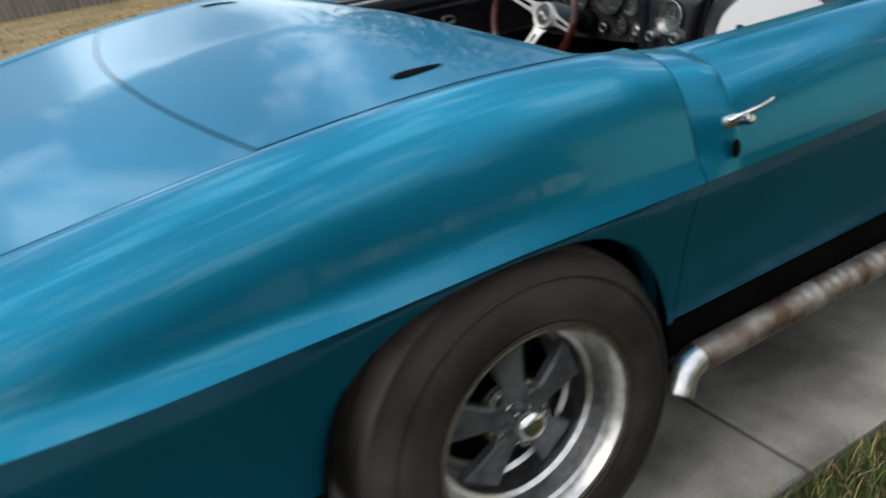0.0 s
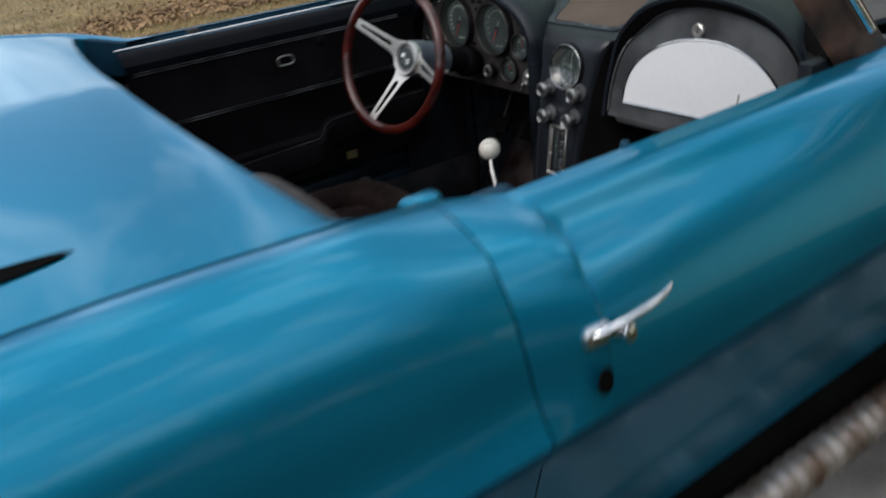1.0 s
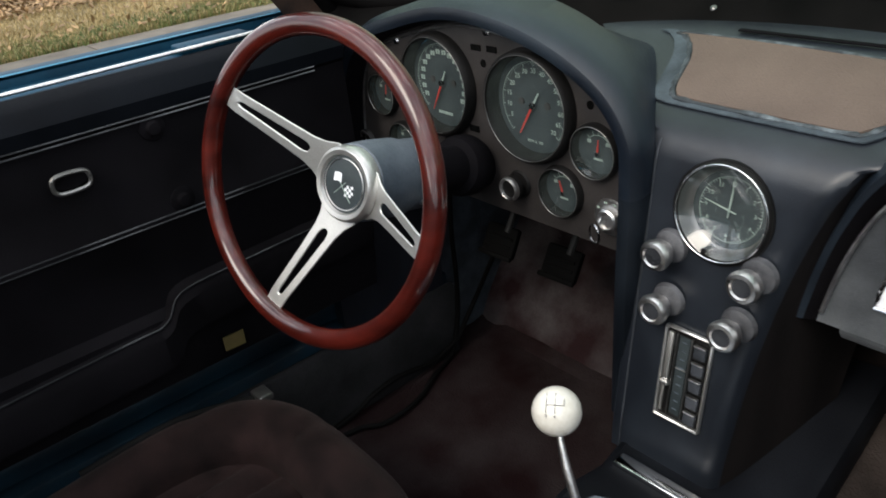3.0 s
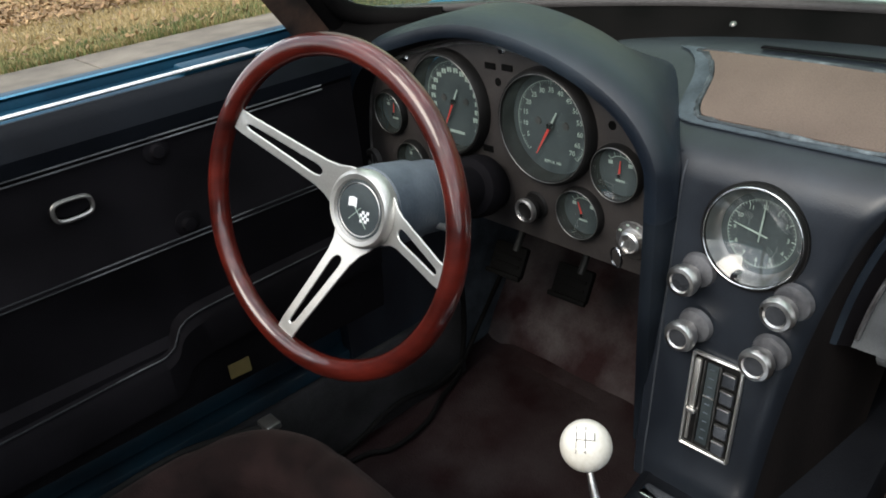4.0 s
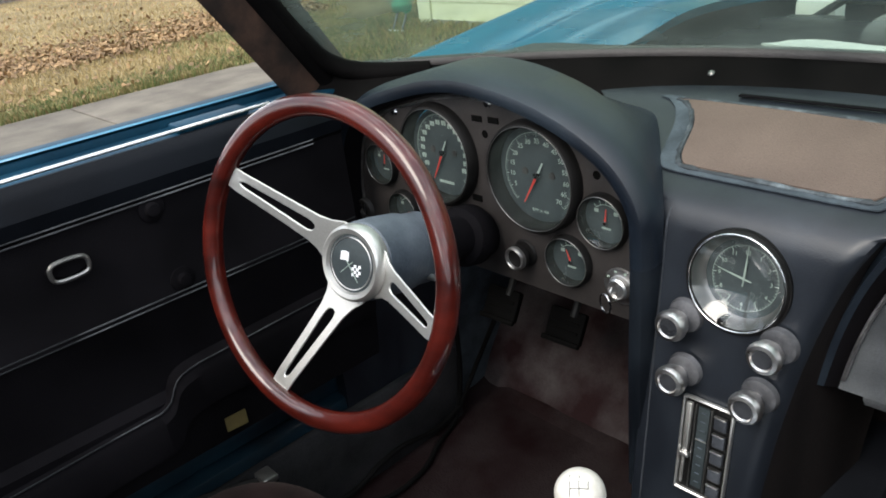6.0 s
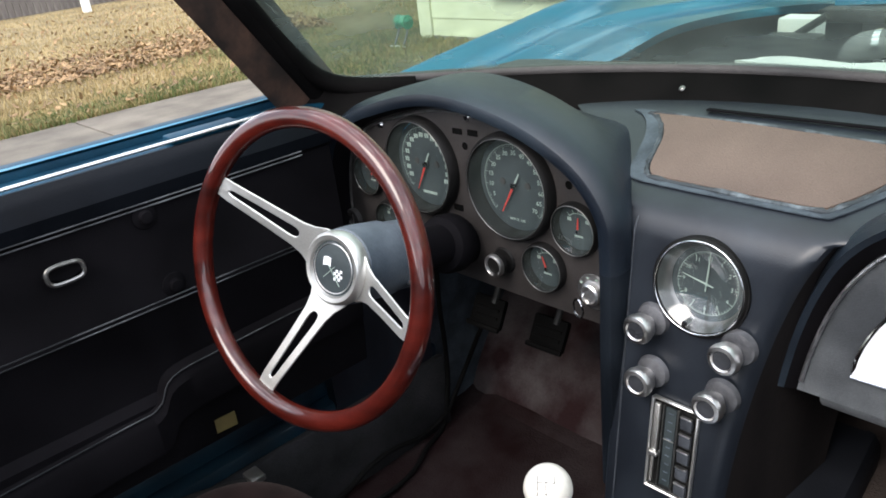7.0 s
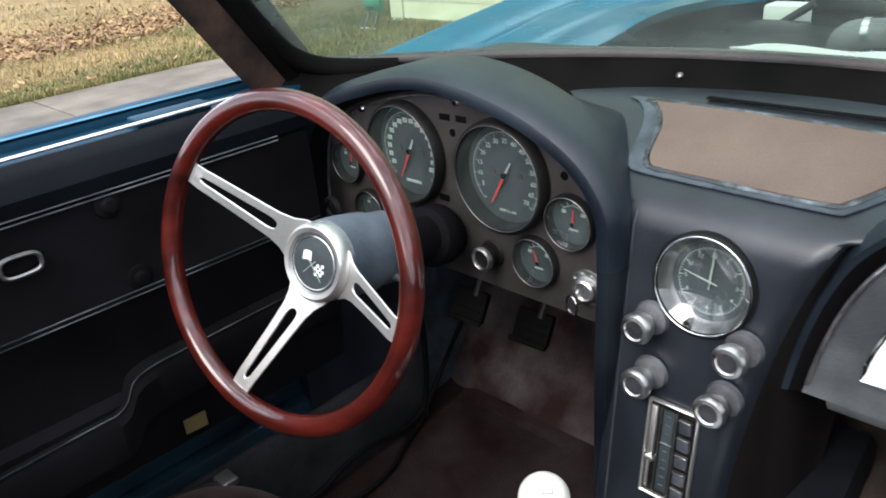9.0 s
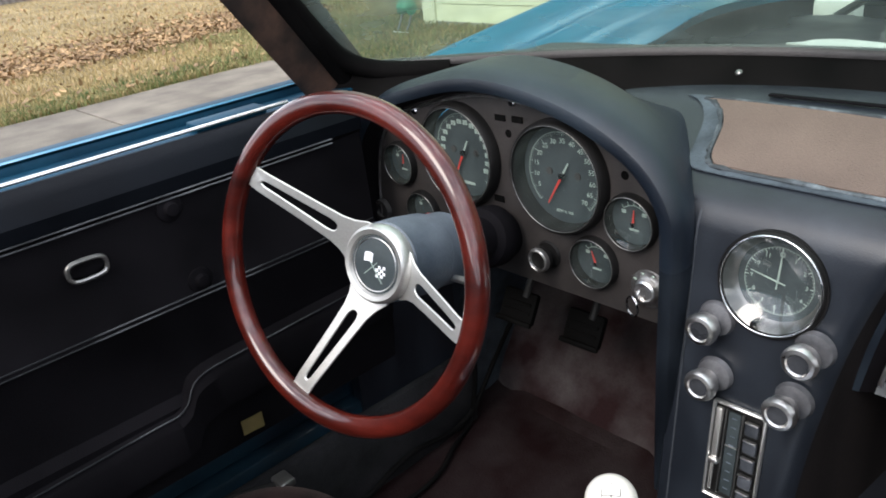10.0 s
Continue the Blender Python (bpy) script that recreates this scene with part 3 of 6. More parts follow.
DOOR_A, DOOR_B = 0.4395, 1.355
dys = sorted(set(np.round(np.linspace(DOOR_A, DOOR_B, 19), 4)) | {0.525, 0.532, 0.534, 0.537, 0.540, 0.543, 0.546, 0.557, 0.57})
skin = merge(grid([door_upper(y) for y in dys]), grid([[(lower_x(y, z), y, z) for z in np.linspace(ZC, 0.405, 8)] + [(lower_x(y, 0.405) - 0.03, y, 0.405)] for y in dys]))
recalc(skin)
for e in skin.edges:
    ya, yb = e.verts[0].co.y, e.verts[1].co.y
    if abs(ya - yb) < 1e-4 and min(abs(ya - 0.534), abs(ya - 0.543)) < 2e-3 and e.verts[0].co.z > 0.80:
        e.smooth = False
door_r = part("door", skin, "paint", car, "teal passenger door with chrome handle")
left = bmesh.new()
left.from_mesh(door_r.data)
for v in left.verts:
    if v.co.z > 0.80:
        v.co.z += 0.045 * min(1, (v.co.z - 0.80) / 0.15)
door_l = part("door", mirror(left), "paint", car, "driver door trimmed inside in black vinyl")
# end faces and hidden inner edge of the passenger door
part("door_shut_face", box(0.70, DOOR_A + 0.002, 0.42, 0.80, DOOR_A + 0.006, 0.935), "paint_flat", door_r)
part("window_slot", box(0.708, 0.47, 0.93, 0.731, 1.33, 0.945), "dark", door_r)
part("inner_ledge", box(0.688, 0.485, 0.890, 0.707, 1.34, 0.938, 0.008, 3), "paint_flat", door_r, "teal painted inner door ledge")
part("inner_panel", box(0.662, 0.49, 0.50, 0.6875, 1.33, 0.885, 0.010), "vinyl", door_r)
part("lock_pin", lathe([(0.0, 0.012), (0.006, 0.011), (0.008, 0.006), (0.006, 0.0)], 12, pose(0.728, 0.74, 0.955)), "paint_flat", door_r)
part("window_stop", box(0.692, 0.498, 0.930, 0.720, 0.560, 0.958, 0.008, 3), "paint_flat", door_r)

# outer handle and key lock
hp = [(0.893, 0.518, 0.838), (0.903, 0.530, 0.845), (0.907, 0.57, 0.850), (0.905, 0.61, 0.854), (0.897, 0.638, 0.856)]
bm = tube(spline(hp, 5), [0.0062, 0.0064, 0.0062, 0.0060, 0.0058, 0.0056, 0.0054, 0.0052, 0.0050, 0.0048, 0.0048, 0.0046, 0.0046, 0.0044, 0.0044, 0.0042, 0.0042, 0.0040, 0.0038, 0.0036, 0.0030], 10)
handle = part("door_handle", bm, "chrome", door_r, "curved chrome pull handle")
part("handle_button", lathe([(0.0, 0.024), (0.009, 0.022), (0.0105, 0.016), (0.0105, 0.0)], 18, facing((0.895, 0.553, 0.832), (1, 0, 0.25))), "chrome", door_r)
part("handle_base", box(0.878, 0.505, 0.822, 0.898, 0.545, 0.848, 0.008), "chrome_worn", door_r)
part("keyhole", lathe([(0.0, 0.002), (0.013, 0.002), (0.015, 0.0)], 22, facing((XC(0.518) - 0.001, 0.518, 0.787), (1, 0, 0.02)) @ Matrix.Diagonal((0.8, 1.25, 1, 1))), "dark", door_r, "black disc for the open lock hole")

# driver door trim
PX = -0.617
trim_rows = []
prof = [(PX, 0.545), (PX + 0.008, 0.60), (PX + 0.012, 0.66), (PX, 0.672), (PX, 0.79), (PX + 0.004, 0.796), (PX, 0.802), (PX - 0.002, 0.94), (PX + 0.004, 0.946), (PX + 0.006, 0.965), (PX - 0.010, 0.985), (PX - 0.035, 0.996), (PX - 0.05, 0.994)]
for y in np.linspace(0.40, 1.245, 24):
    trim_rows.append([(x, y, z) for x, z in prof])
panel_l = part("door_panel", recalc(grid([r[:9] for r in trim_rows])), "vinyl", door_l, "black vinyl door panel with stitched seams")
part("top_roll", recalc(grid([r[8:] for r in trim_rows])), "roll_vinyl", panel_l, "blue-black padded top roll")
for z, y1 in ((0.945, 1.19), (0.939, 1.19), (0.803, 1.24), (0.796, 1.24)):
    part("stitch_seam", tube([(PX + 0.004, 0.42, z), (PX + 0.004, y1, z)], 0.0011, 6), "stitch", panel_l)
arm = spline([(0.42, 0.640, 0), (0.80, 0.655, 0), (0.872, 0.660, 0), (0.905, 0.697, 0), (1.0, 0.705, 0), (1.24, 0.712, 0)], 5)
part("armrest", recalc(grid([[(PX, p.x, p.y), (PX + 0.020, p.x, p.y - 0.004), (PX + 0.028, p.x, p.y - 0.018), (PX + 0.020, p.x, p.y - 0.075), (PX, p.x, p.y - 0.085)] for p in arm])), "vinyl", panel_l)
part("armrest_seam", tube([(PX + 0.022, p.x, p.y - 0.002) for p in arm], 0.0011, 6), "stitch", panel_l)
pull = [(0.023, 0), (0.0205, 0.0085), (0.011, 0.0118), (-0.011, 0.0122), (-0.0205, 0.0085), (-0.023, 0), (-0.0205, -0.0085), (-0.011, -0.0122), (0.011, -0.0118), (0.0205, -0.0085)]
part("door_pull", tube([(PX + 0.012, 0.817 + a, 0.893 + b) for a, b in [(p.x, p.y) for p in spline([(a, b, 0) for a, b in pull], 4, True)]], 0.0030, 8, closed=True), "cone", panel_l, "oval chrome door release")
part("pull_recess", lathe([(0.0, 0.002), (0.024, 0.003), (0.028, 0.0)], 24, facing((PX + 0.003, 0.817, 0.893), (1, 0, 0)) @ Matrix.Diagonal((0.95, 0.42, 1, 1))), "vinyl", panel_l)
for y, z in ((0.935, 0.926), (0.950, 0.818)):
    part("crank_stub", lathe([(0.0, 0.012), (0.008, 0.011), (0.010, 0.004), (0.017, 0.002), (0.018, 0.0)], 18, facing((PX, y, z), (1, 0, 0))), "vinyl", panel_l)
part("belt_trim", tube([(-0.664, 0.40, 1.000), (-0.664, 1.16, 1.002)], 0.0027, 8), "chrome_worn", door_l, "bright window-slot trim strip")
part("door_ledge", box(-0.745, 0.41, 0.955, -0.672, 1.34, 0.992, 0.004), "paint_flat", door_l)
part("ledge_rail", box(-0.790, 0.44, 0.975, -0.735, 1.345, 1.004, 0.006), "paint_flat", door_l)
part("window_stop", box(-0.715, 0.60, 0.99, -0.69, 0.63, 1.012, 0.006), "rubber", door_l)
part("window_stop", box(-0.705, 1.02, 0.992, -0.672, 1.13, 1.004, 0.003), "paint_flat", door_l)

# ---- front fenders, nose and cowl; the hood is off ----
F_PX = curve_of([1.36, 1.7, 2.2, 2.7, 3.3], [0.80, 0.81, 0.82, 0.78, 0.66])
F_PZ = curve_of([1.36, 1.65, 1.85, 2.17, 2.7, 3.3], [0.952, 0.985, 1.005, 1.030, 0.985, 0.84])
F_IX = curve_of([1.36, 1.62, 1.84, 2.07, 2.33, 2.5, 2.75, 3.3], [0.66, 0.60, 0.53, 0.535, 0.51, 0.47, 0.45, 0.40])
F_RX = curve_of([1.36, 1.76, 1.98, 2.25, 2.54, 2.8, 3.3], [0.73, 0.70, 0.71, 0.63, 0.56, 0.53, 0.47])
FW_Y = 2.43


def fender_upper(y):
    xc, px, pz, ix, rx = XC(y), F_PX(y), F_PZ(y), F_IX(y), F_RX(y)
    h = pz - ZC
    pts = [(xc, ZC), (xc - 0.002, ZC + 0.25 * h), (xc - 0.02, ZC + 0.55 * h), (px + 0.045, ZC + 0.86 * h), (px, pz), (0.7 * px + 0.3 * rx, pz - 0.020), (0.25 * px + 0.75 * rx, pz - 0.032), (rx, pz - 0.028), (0.75 * rx + 0.25 * ix, pz - 0.048), (0.3 * rx + 0.7 * ix, pz - 0.052), (ix, pz - 0.056)]
    return [Vector((p.x, y, p.z)) for p in spline([(x, 0, z) for x, z in pts], 4)] + [Vector((ix + 0.004, y, pz - 0.075))]


fys = stations(1.362, 3.3, 0.06, FW_Y)
fend = merge(grid([fender_upper(y) for y in fys]), side_lower(fys, FW_Y))
fend_r = part("front_fender", recalc(fend), "paint", car)
left = bmesh.new()
left.from_mesh(fend_r.data)
part("front_fender", mirror(left), "paint", car)
inner_wall = recalc(grid([[(F_IX(y) + 0.005, y, F_PZ(y) - 0.072), (F_IX(y) + 0.02, y, F_PZ(y) - 0.10), (F_IX(y) + 0.04, y, 0.55), (F_IX(y) + 0.05, y, 0.34)] for y in fys if y > 1.78]))
wall_r = part("inner_fender", inner_wall, "engine", car, "grimy black inner fender wall")
left = bmesh.new()
left.from_mesh(wall_r.data)
part("inner_fender", mirror(left), "engine", car, "grimy black inner fender wall")
nose = grid([[(x, y, F_PZ(y) - 0.040 + 0.012 * (1 - (x / 0.45) ** 2)) for y in (2.72, 2.75, 2.9, 3.1, 3.3)] for x in np.linspace(-0.45, 0.45, 9)])
part("nose_panel", thick(recalc(nose), 0.02), "paint", car)
part("nose_face", recalc(grid([[(x, 3.3 + 0.06 * math.sin(math.pi * k / 6), 0.82 - 0.45 * k / 6) for k in range(7)] for x in np.linspace(-0.72, 0.72, 7)])), "paint", car)


def wind_y(x):
    return 1.615 - 0.62 * x * x


cowl = grid([[(x, wind_y(x) + 0.005 + (1.87 - wind_y(x)) * k / 4, 0.985 - 0.02 * k / 4 - (0.02 if k == 4 else 0)) for k in range(5)] for x in np.linspace(-0.66, 0.66, 15)])
part("cowl_panel", thick(recalc(cowl), 0.01), "engine", car, "dark cowl panel")

# ---- engine bay ----
part("firewall", box(-0.52, 1.875, 0.40, 0.52, 1.895, 0.945), "engine", car)
part("engine_bay_floor", box(-0.55, 1.82, 0.30, 0.55, 2.75, 0.34), "engine", car)
part("radiator", box(-0.36, 2.66, 0.45, 0.36, 2.71, 0.90, 0.01), "engine", car)
engine = part("engine_block", box(-0.22, 1.93, 0.40, 0.22, 2.50, 0.74, 0.03), "engine", car)
for s in (-1, 1):
    part("valve_cover", box(s * 0.20 - 0.06, 1.92, 0.70, s * 0.20 + 0.06, 2.45, 0.80, 0.02), "engine", engine)
part("air_cleaner", lathe([(0.0, 0.10), (0.14, 0.10), (0.155, 0.09), (0.155, 0.02), (0.14, 0.0), (0.0, 0.0)], 32, pose(-0.02, 2.18, 0.76)), "engine", engine)
part("wing_nut", lathe([(0, 0.02), (0.012, 0.018), (0.012, 0)], 10, pose(-0.02, 2.18, 0.86)), "chrome", engine)
part("radiator_hose", tube(spline([(-0.255, 2.40, 0.78), (-0.262, 2.37, 0.86), (-0.235, 2.35, 0.896), (-0.17, 2.35, 0.905), (-0.08, 2.36, 0.91), (0.02, 2.40, 0.90)], 6), 0.032, 14), "engine_grey", engine)
part("hose_clamp", lathe([(0.033, -0.007), (0.0355, -0.007), (0.0355, 0.007), (0.033, 0.007)], 20, facing((-0.205, 2.35, 0.901), (1, 0.02, 0.12))), "chrome", engine)
# added white block stands for daylight in a gap; rod and box trim it
part("bright_gap_block", box(-0.466, 2.43, 0.84, -0.372, 2.49, 0.940, 0.010), "cloth", car, "white block standing in for a bright gap")
part("brace_rod", tube([(-0.432, 2.405, 0.888), (-0.340, 2.405, 0.950)], 0.009, 8), "engine", car)
part("gap_mask_box", box(-0.46, 2.34, 0.80, -0.335, 2.40, 0.914, 0.008), "engine", car)
part("radiator_support", box(-0.46, 2.64, 0.892, 0.46, 2.70, 0.925, 0.006), "engine", car)

# ---- rear wheels ----
def wheel(side, y):
    m = facing((side * 0.70, y, 0.355), (side, 0, 0))
    tyre = part("wheel", lathe([(0.221, 0.178), (0.232, 0.198), (0.26, 0.204), (0.305, 0.200), (0.336, 0.180), (0.352, 0.150), (0.356, 0.10), (0.357, 0.03), (0.356, -0.05), (0.34, -0.07), (0.25, -0.08), (0.208, -0.06)], 72, m), "tyre", car, "wide black tyre on a five-spoke alloy wheel")
    for r in (0.225, 0.318):
        part("sidewall_ring", tube([m @ Vector((r * math.cos(a), r * math.sin(a), 0.197)) for a in (2 * math.pi * k / 60 for k in range(60))], 0.0035, 6, closed=True), "tyre", tyre)
    part("tread_band", lathe([(0.3555, -0.052), (0.3585, -0.045), (0.3588, 0.03), (0.3582, 0.10), (0.3548, 0.148), (0.3500, 0.158)], 72, m), "tread", tyre, "dusty brown tread")
    for h in (-0.03, 0.03, 0.09):
        part("tread_groove", lathe([(0.3575, h - 0.004), (0.3594, h), (0.3575, h + 0.004)], 72, m), "dark", tyre)
    part("rim", lathe([(0.224, 0.186), (0.220, 0.195), (0.211, 0.193), (0.204, 0.180), (0.201, 0.166), (0.193, 0.160), (0.189, 0.12), (0.180, 0.112), (0.177, 0.06), (0.168, 0.052), (0.165, -0.05)], 72, m), "chrome_worn", tyre, "polished deep-dish rim")
    for k in range(5):
        a = 2 * math.pi * k / 5 + 0.35
        pts = [(0.030, -0.030), (0.075, -0.026), (0.135, -0.040), (0.168, -0.050), (0.168, 0.050), (0.135, 0.040), (0.075, 0.026), (0.030, 0.030)]
        bm = slab(pts, 0.030, None, 0.006)
        for v in bm.verts:
            v.co.z += 0.095 - 0.32 * max(0, v.co.x - 0.05) ** 1.2
        bm.transform(m @ Matrix.Rotation(a, 4, "Z"))
        part("spoke", bm, "alu_cast", tyre, "satin grey cast spoke")
        b = a + math.pi / 5
        part("lug_nut", lathe([(0, 0.032), (0.008, 0.030), (0.011, 0.024), (0.011, 0.0)], 6, m @ Matrix.Translation((0.058 * math.cos(b), 0.058 * math.sin(b), 0.105))), "chrome", tyre)
    part("hub_cap", lathe([(0.0, 0.175), (0.020, 0.174), (0.028, 0.168), (0.033, 0.15), (0.036, 0.12), (0.072, 0.112), (0.078, 0.10), (0.075, 0.05)], 36, m), "chrome", tyre, "chrome centre cap")
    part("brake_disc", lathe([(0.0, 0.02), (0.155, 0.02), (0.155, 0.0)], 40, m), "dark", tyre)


for s in (1, -1):
    wheel(s, 0.022)
    wheel(s, FW_Y)
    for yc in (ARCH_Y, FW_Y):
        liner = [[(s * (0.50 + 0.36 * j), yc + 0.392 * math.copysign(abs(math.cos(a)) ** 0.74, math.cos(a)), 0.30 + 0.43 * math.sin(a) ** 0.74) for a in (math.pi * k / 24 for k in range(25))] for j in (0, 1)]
        # liner is near-black: the shade under the arch is in its colour
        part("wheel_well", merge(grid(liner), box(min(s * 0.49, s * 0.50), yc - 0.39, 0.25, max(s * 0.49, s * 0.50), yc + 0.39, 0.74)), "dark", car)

# ---- side exhaust ----
for s in (1, -1):
    pts = [(s * 0.862, y, 0.312) for y in np.arange(0.47, 2.0, 0.0085)]
    rad = [float(0.036 + 0.0024 * math.sin(2 * math.pi * p[1] / 0.034) * max(0.0, min(1.0, (p[1] - 0.70) / 0.1))) for p in pts]
    pipe = part("side_exhaust", tube(pts, rad, 20), "pipe", car, "rust-browned ribbed side exhaust pipe")
    part("tail_tip", tube(spline([(s * 0.862, 0.50, 0.312), (s * 0.862, 0.455, 0.308), (s * 0.868, 0.420, 0.292), (s * 0.878, 0.394, 0.258)], 6), [0.034] * 19, 20, caps=False), "chrome_worn", pipe, "bright bent tail tip")
    # rocker in the same near-black as the wheel wells
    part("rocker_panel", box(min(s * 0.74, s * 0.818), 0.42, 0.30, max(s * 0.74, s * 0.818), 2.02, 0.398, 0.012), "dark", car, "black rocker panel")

# ---- windshield ----
def frame_point(x, t, off=0.0):
    """t from 0 at the cowl to 1 at the header."""
    return Vector((x * (1 - 0.10 * t), wind_y(x) + off - 0.235 * t - 0.02 * t * (abs(x) / 0.7) ** 2, 1.0 + 0.33 * t))


xs_ = np.linspace(-0.70, 0.70, 29)
screen = part("windshield", recalc(grid([[frame_point(x, t, 0.0) for t in (0.0, 0.25, 0.5, 0.75, 1.0)] for x in xs_])), "windshield", car, "green-tinted curved windshield")
screen.visible_shadow = False
sill_rows = [[frame_point(x, 0, o) + Vector((0, 0, dz)) for o, dz in ((-0.075, -0.045), (-0.072, -0.028), (-0.060, -0.018), (-0.030, 0.008), (-0.012, 0.016), (0.010, 0.014), (0.022, -0.01))] for x in xs_]
sill = part("windshield_sill", recalc(grid(sill_rows)), "sill_black", screen, "black lower windshield moulding")
part("sill_bead", tube([frame_point(x, 0, -0.012) + Vector((0, 0, 0.016)) for x in xs_], 0.009, 10), "bead", screen)
for sx in (-0.182, 0.150, -0.50, 0.48):
    c = frame_point(sx, 0, -0.046) + Vector((0, 0, -0.004))
    part("screw", lathe([(0, 0.0025), (0.003, 0.0022), (0.0045, 0.001), (0.005, 0)], 14, facing(c, (0, -0.65, 0.75))), "cone", sill)
for s in (-1, 1):
    rows = []
    for k in range(11):
        t = k / 10 * 1.16 - 0.18
        p = frame_point(s * 0.69, t)
        rows.append([p + Vector((s * a, b, c)) for a, b, c in ((0.012, -0.095, -0.02), (0.006, -0.080, -0.012), (0.006, -0.045, 0.0), (0.004, -0.012, 0.008), (0.012, 0.020, 0.014), (0.030, 0.010, 0.010), (0.034, -0.040, -0.004), (0.022, -0.085, -0.018))])
    pil = part("windshield_pillar", recalc(grid(rows, wrap_v=True)), "rust", screen, "rusty brown windshield pillar")
    part("weather_strip", tube([frame_point(s * 0.700, t, -0.022) + Vector((0, 0, 0.004)) for t in np.linspace(0, 1, 9)], 0.017, 12), "sill_black", screen)
    part("corner_fillet", tube(spline([frame_point(s * 0.697, 0.75, -0.014), frame_point(s * 0.697, 0.45, -0.014), frame_point(s * 0.696, 0.25, -0.013), frame_point(s * 0.686, 0.10, -0.014), frame_point(s * 0.650, 0.032, -0.014), frame_point(s * 0.57, 0.016, -0.012)], 5), 0.015, 12), "sill_black", screen)
part("header_rail", tube([frame_point(x, 1.0, 0.0) for x in xs_], 0.022, 12), "rust", screen)
part("side_trim", tube([frame_point(0.735, t, 0.02) for t in np.linspace(0, 1, 9)], 0.007, 8), "chrome_worn", screen)
mirror_m = facing((-0.055, 1.40, 1.183), (0.25, -1, -0.10))
part("rear_view_mirror", lathe([(0.0, -0.02), (0.085, -0.015), (0.095, 0.0), (0.088, 0.004)], 28, mirror_m @ Matrix.Diagonal((1, 0.33, 1, 1))), "rubber", screen)
part("mirror_glass", lathe([(0.0, 0.004), (0.088, 0.004)], 28, mirror_m @ Matrix.Diagonal((1, 0.33, 1, 1))), "chrome", screen)
part("mirror_stem", tube([(-0.055, 1.405, 1.19), (-0.03, 1.41, 1.26), frame_point(0, 0.98, -0.01)], 0.007, 8), "chrome", screen)


# ---- cockpit shell ----
part("cockpit_floor", grid([[(x, y, 0.26) for y in (0.26, 0.6, 0.95)] for x in (-0.70, -0.3, 0.0, 0.3, 0.70)]), "carpet", car, "dark brown floor carpet")
floor_rows = []
for x in np.linspace(-0.72, 0.0, 29):
    torn = 0.006 + 0.010 * math.sin(11 * x + 1.0) + 0.006 * math.sin(31 * x) + 0.004 * math.sin(67 * x)
    run = [(x, y, 0.262 + 0.003 * math.sin(14 * y + 9 * x)) for y in (0.95, 1.1, 1.25, 1.38, 1.48, 1.55)]
    run += [(x, 1.55 + 0.022 * q + torn * q ** 2, 0.264 + 0.004 * q + 0.5 * torn * q ** 2) for q in (0.25, 0.5, 0.7, 0.85, 1.0)]
    floor_rows.append(run + [(x, run[-1][1] + 0.004, run[-1][2] - 0.012)])
part("footwell_carpet", recalc(grid(floor_rows)), "carpet_front", car, "dark reddish footwell carpet with stains and a torn edge")
part("footwell_carpet", grid([[(x, y, 0.26) for y in (0.95, 1.3, 1.68)] for x in (0.0, 0.3, 0.70)]), "carpet_side", car, "brown footwell carpet, lightened for footwell light")
toe_rows = [[(x, 1.565 + 0.295 * t, 0.245 + 0.375 * t ** 0.8 + 0.006 * math.sin(9 * x + 5 * t) * t) for t in np.linspace(0, 1, 9)] + [(x, 1.87, 0.95)] for x in np.linspace(-0.72, 0.72, 15)]
part("toe_board", recalc(grid(toe_rows[:8])), "toe", car, "dusty grey toe board with red stains")
part("toe_board", recalc(grid(toe_rows[7:])), "carpet_side", car, "brown carpeted toe board")
part("rear_bulkhead", recalc(grid([[(x, 0.262, z) for z in (0.26, 0.6, 0.93)] for x in (-0.70, 0, 0.70)])), "vinyl", car)
for s in (-1, 1):
    part("door_sill", box(min(s * 0.682, s * 0.80), 0.40, 0.27, max(s * 0.682, s * 0.80), 1.46, 0.446, 0.008), "sill_paint", car, "teal door sill, darkened for shade")
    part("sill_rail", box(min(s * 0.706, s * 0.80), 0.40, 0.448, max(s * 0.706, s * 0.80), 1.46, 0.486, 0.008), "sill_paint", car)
    part("sill_carpet", box(min(s * 0.660, s * 0.680), 0.40, 0.255, max(s * 0.660, s * 0.680), 1.46, 0.428, 0.008), "carpet_grey", car)
    # kick panels borrow paler vinyls: light on them is put into the colour
    part("kick_panel", box(min(s * 0.675, s * 0.70), 1.20, 0.30, max(s * 0.675, s * 0.70), 1.44, 0.96), "vinyl_scuffed", car)
    part("kick_panel", box(min(s * 0.716, s * 0.74), 1.441, 0.24, max(s * 0.716, s * 0.74), 1.87, 0.96), "worn_band", car, "blue-grey kick panel, lightened for footwell light")
tag_m = facing((-0.607, 0.965, 0.575), (1, 0, 0.12))
part("sill_tag", slab([(-0.017, -0.010), (0.017, -0.012), (0.018, 0.011), (-0.016, 0.012)], 0.002, tag_m), "yellow", car, "small yellow sticker")

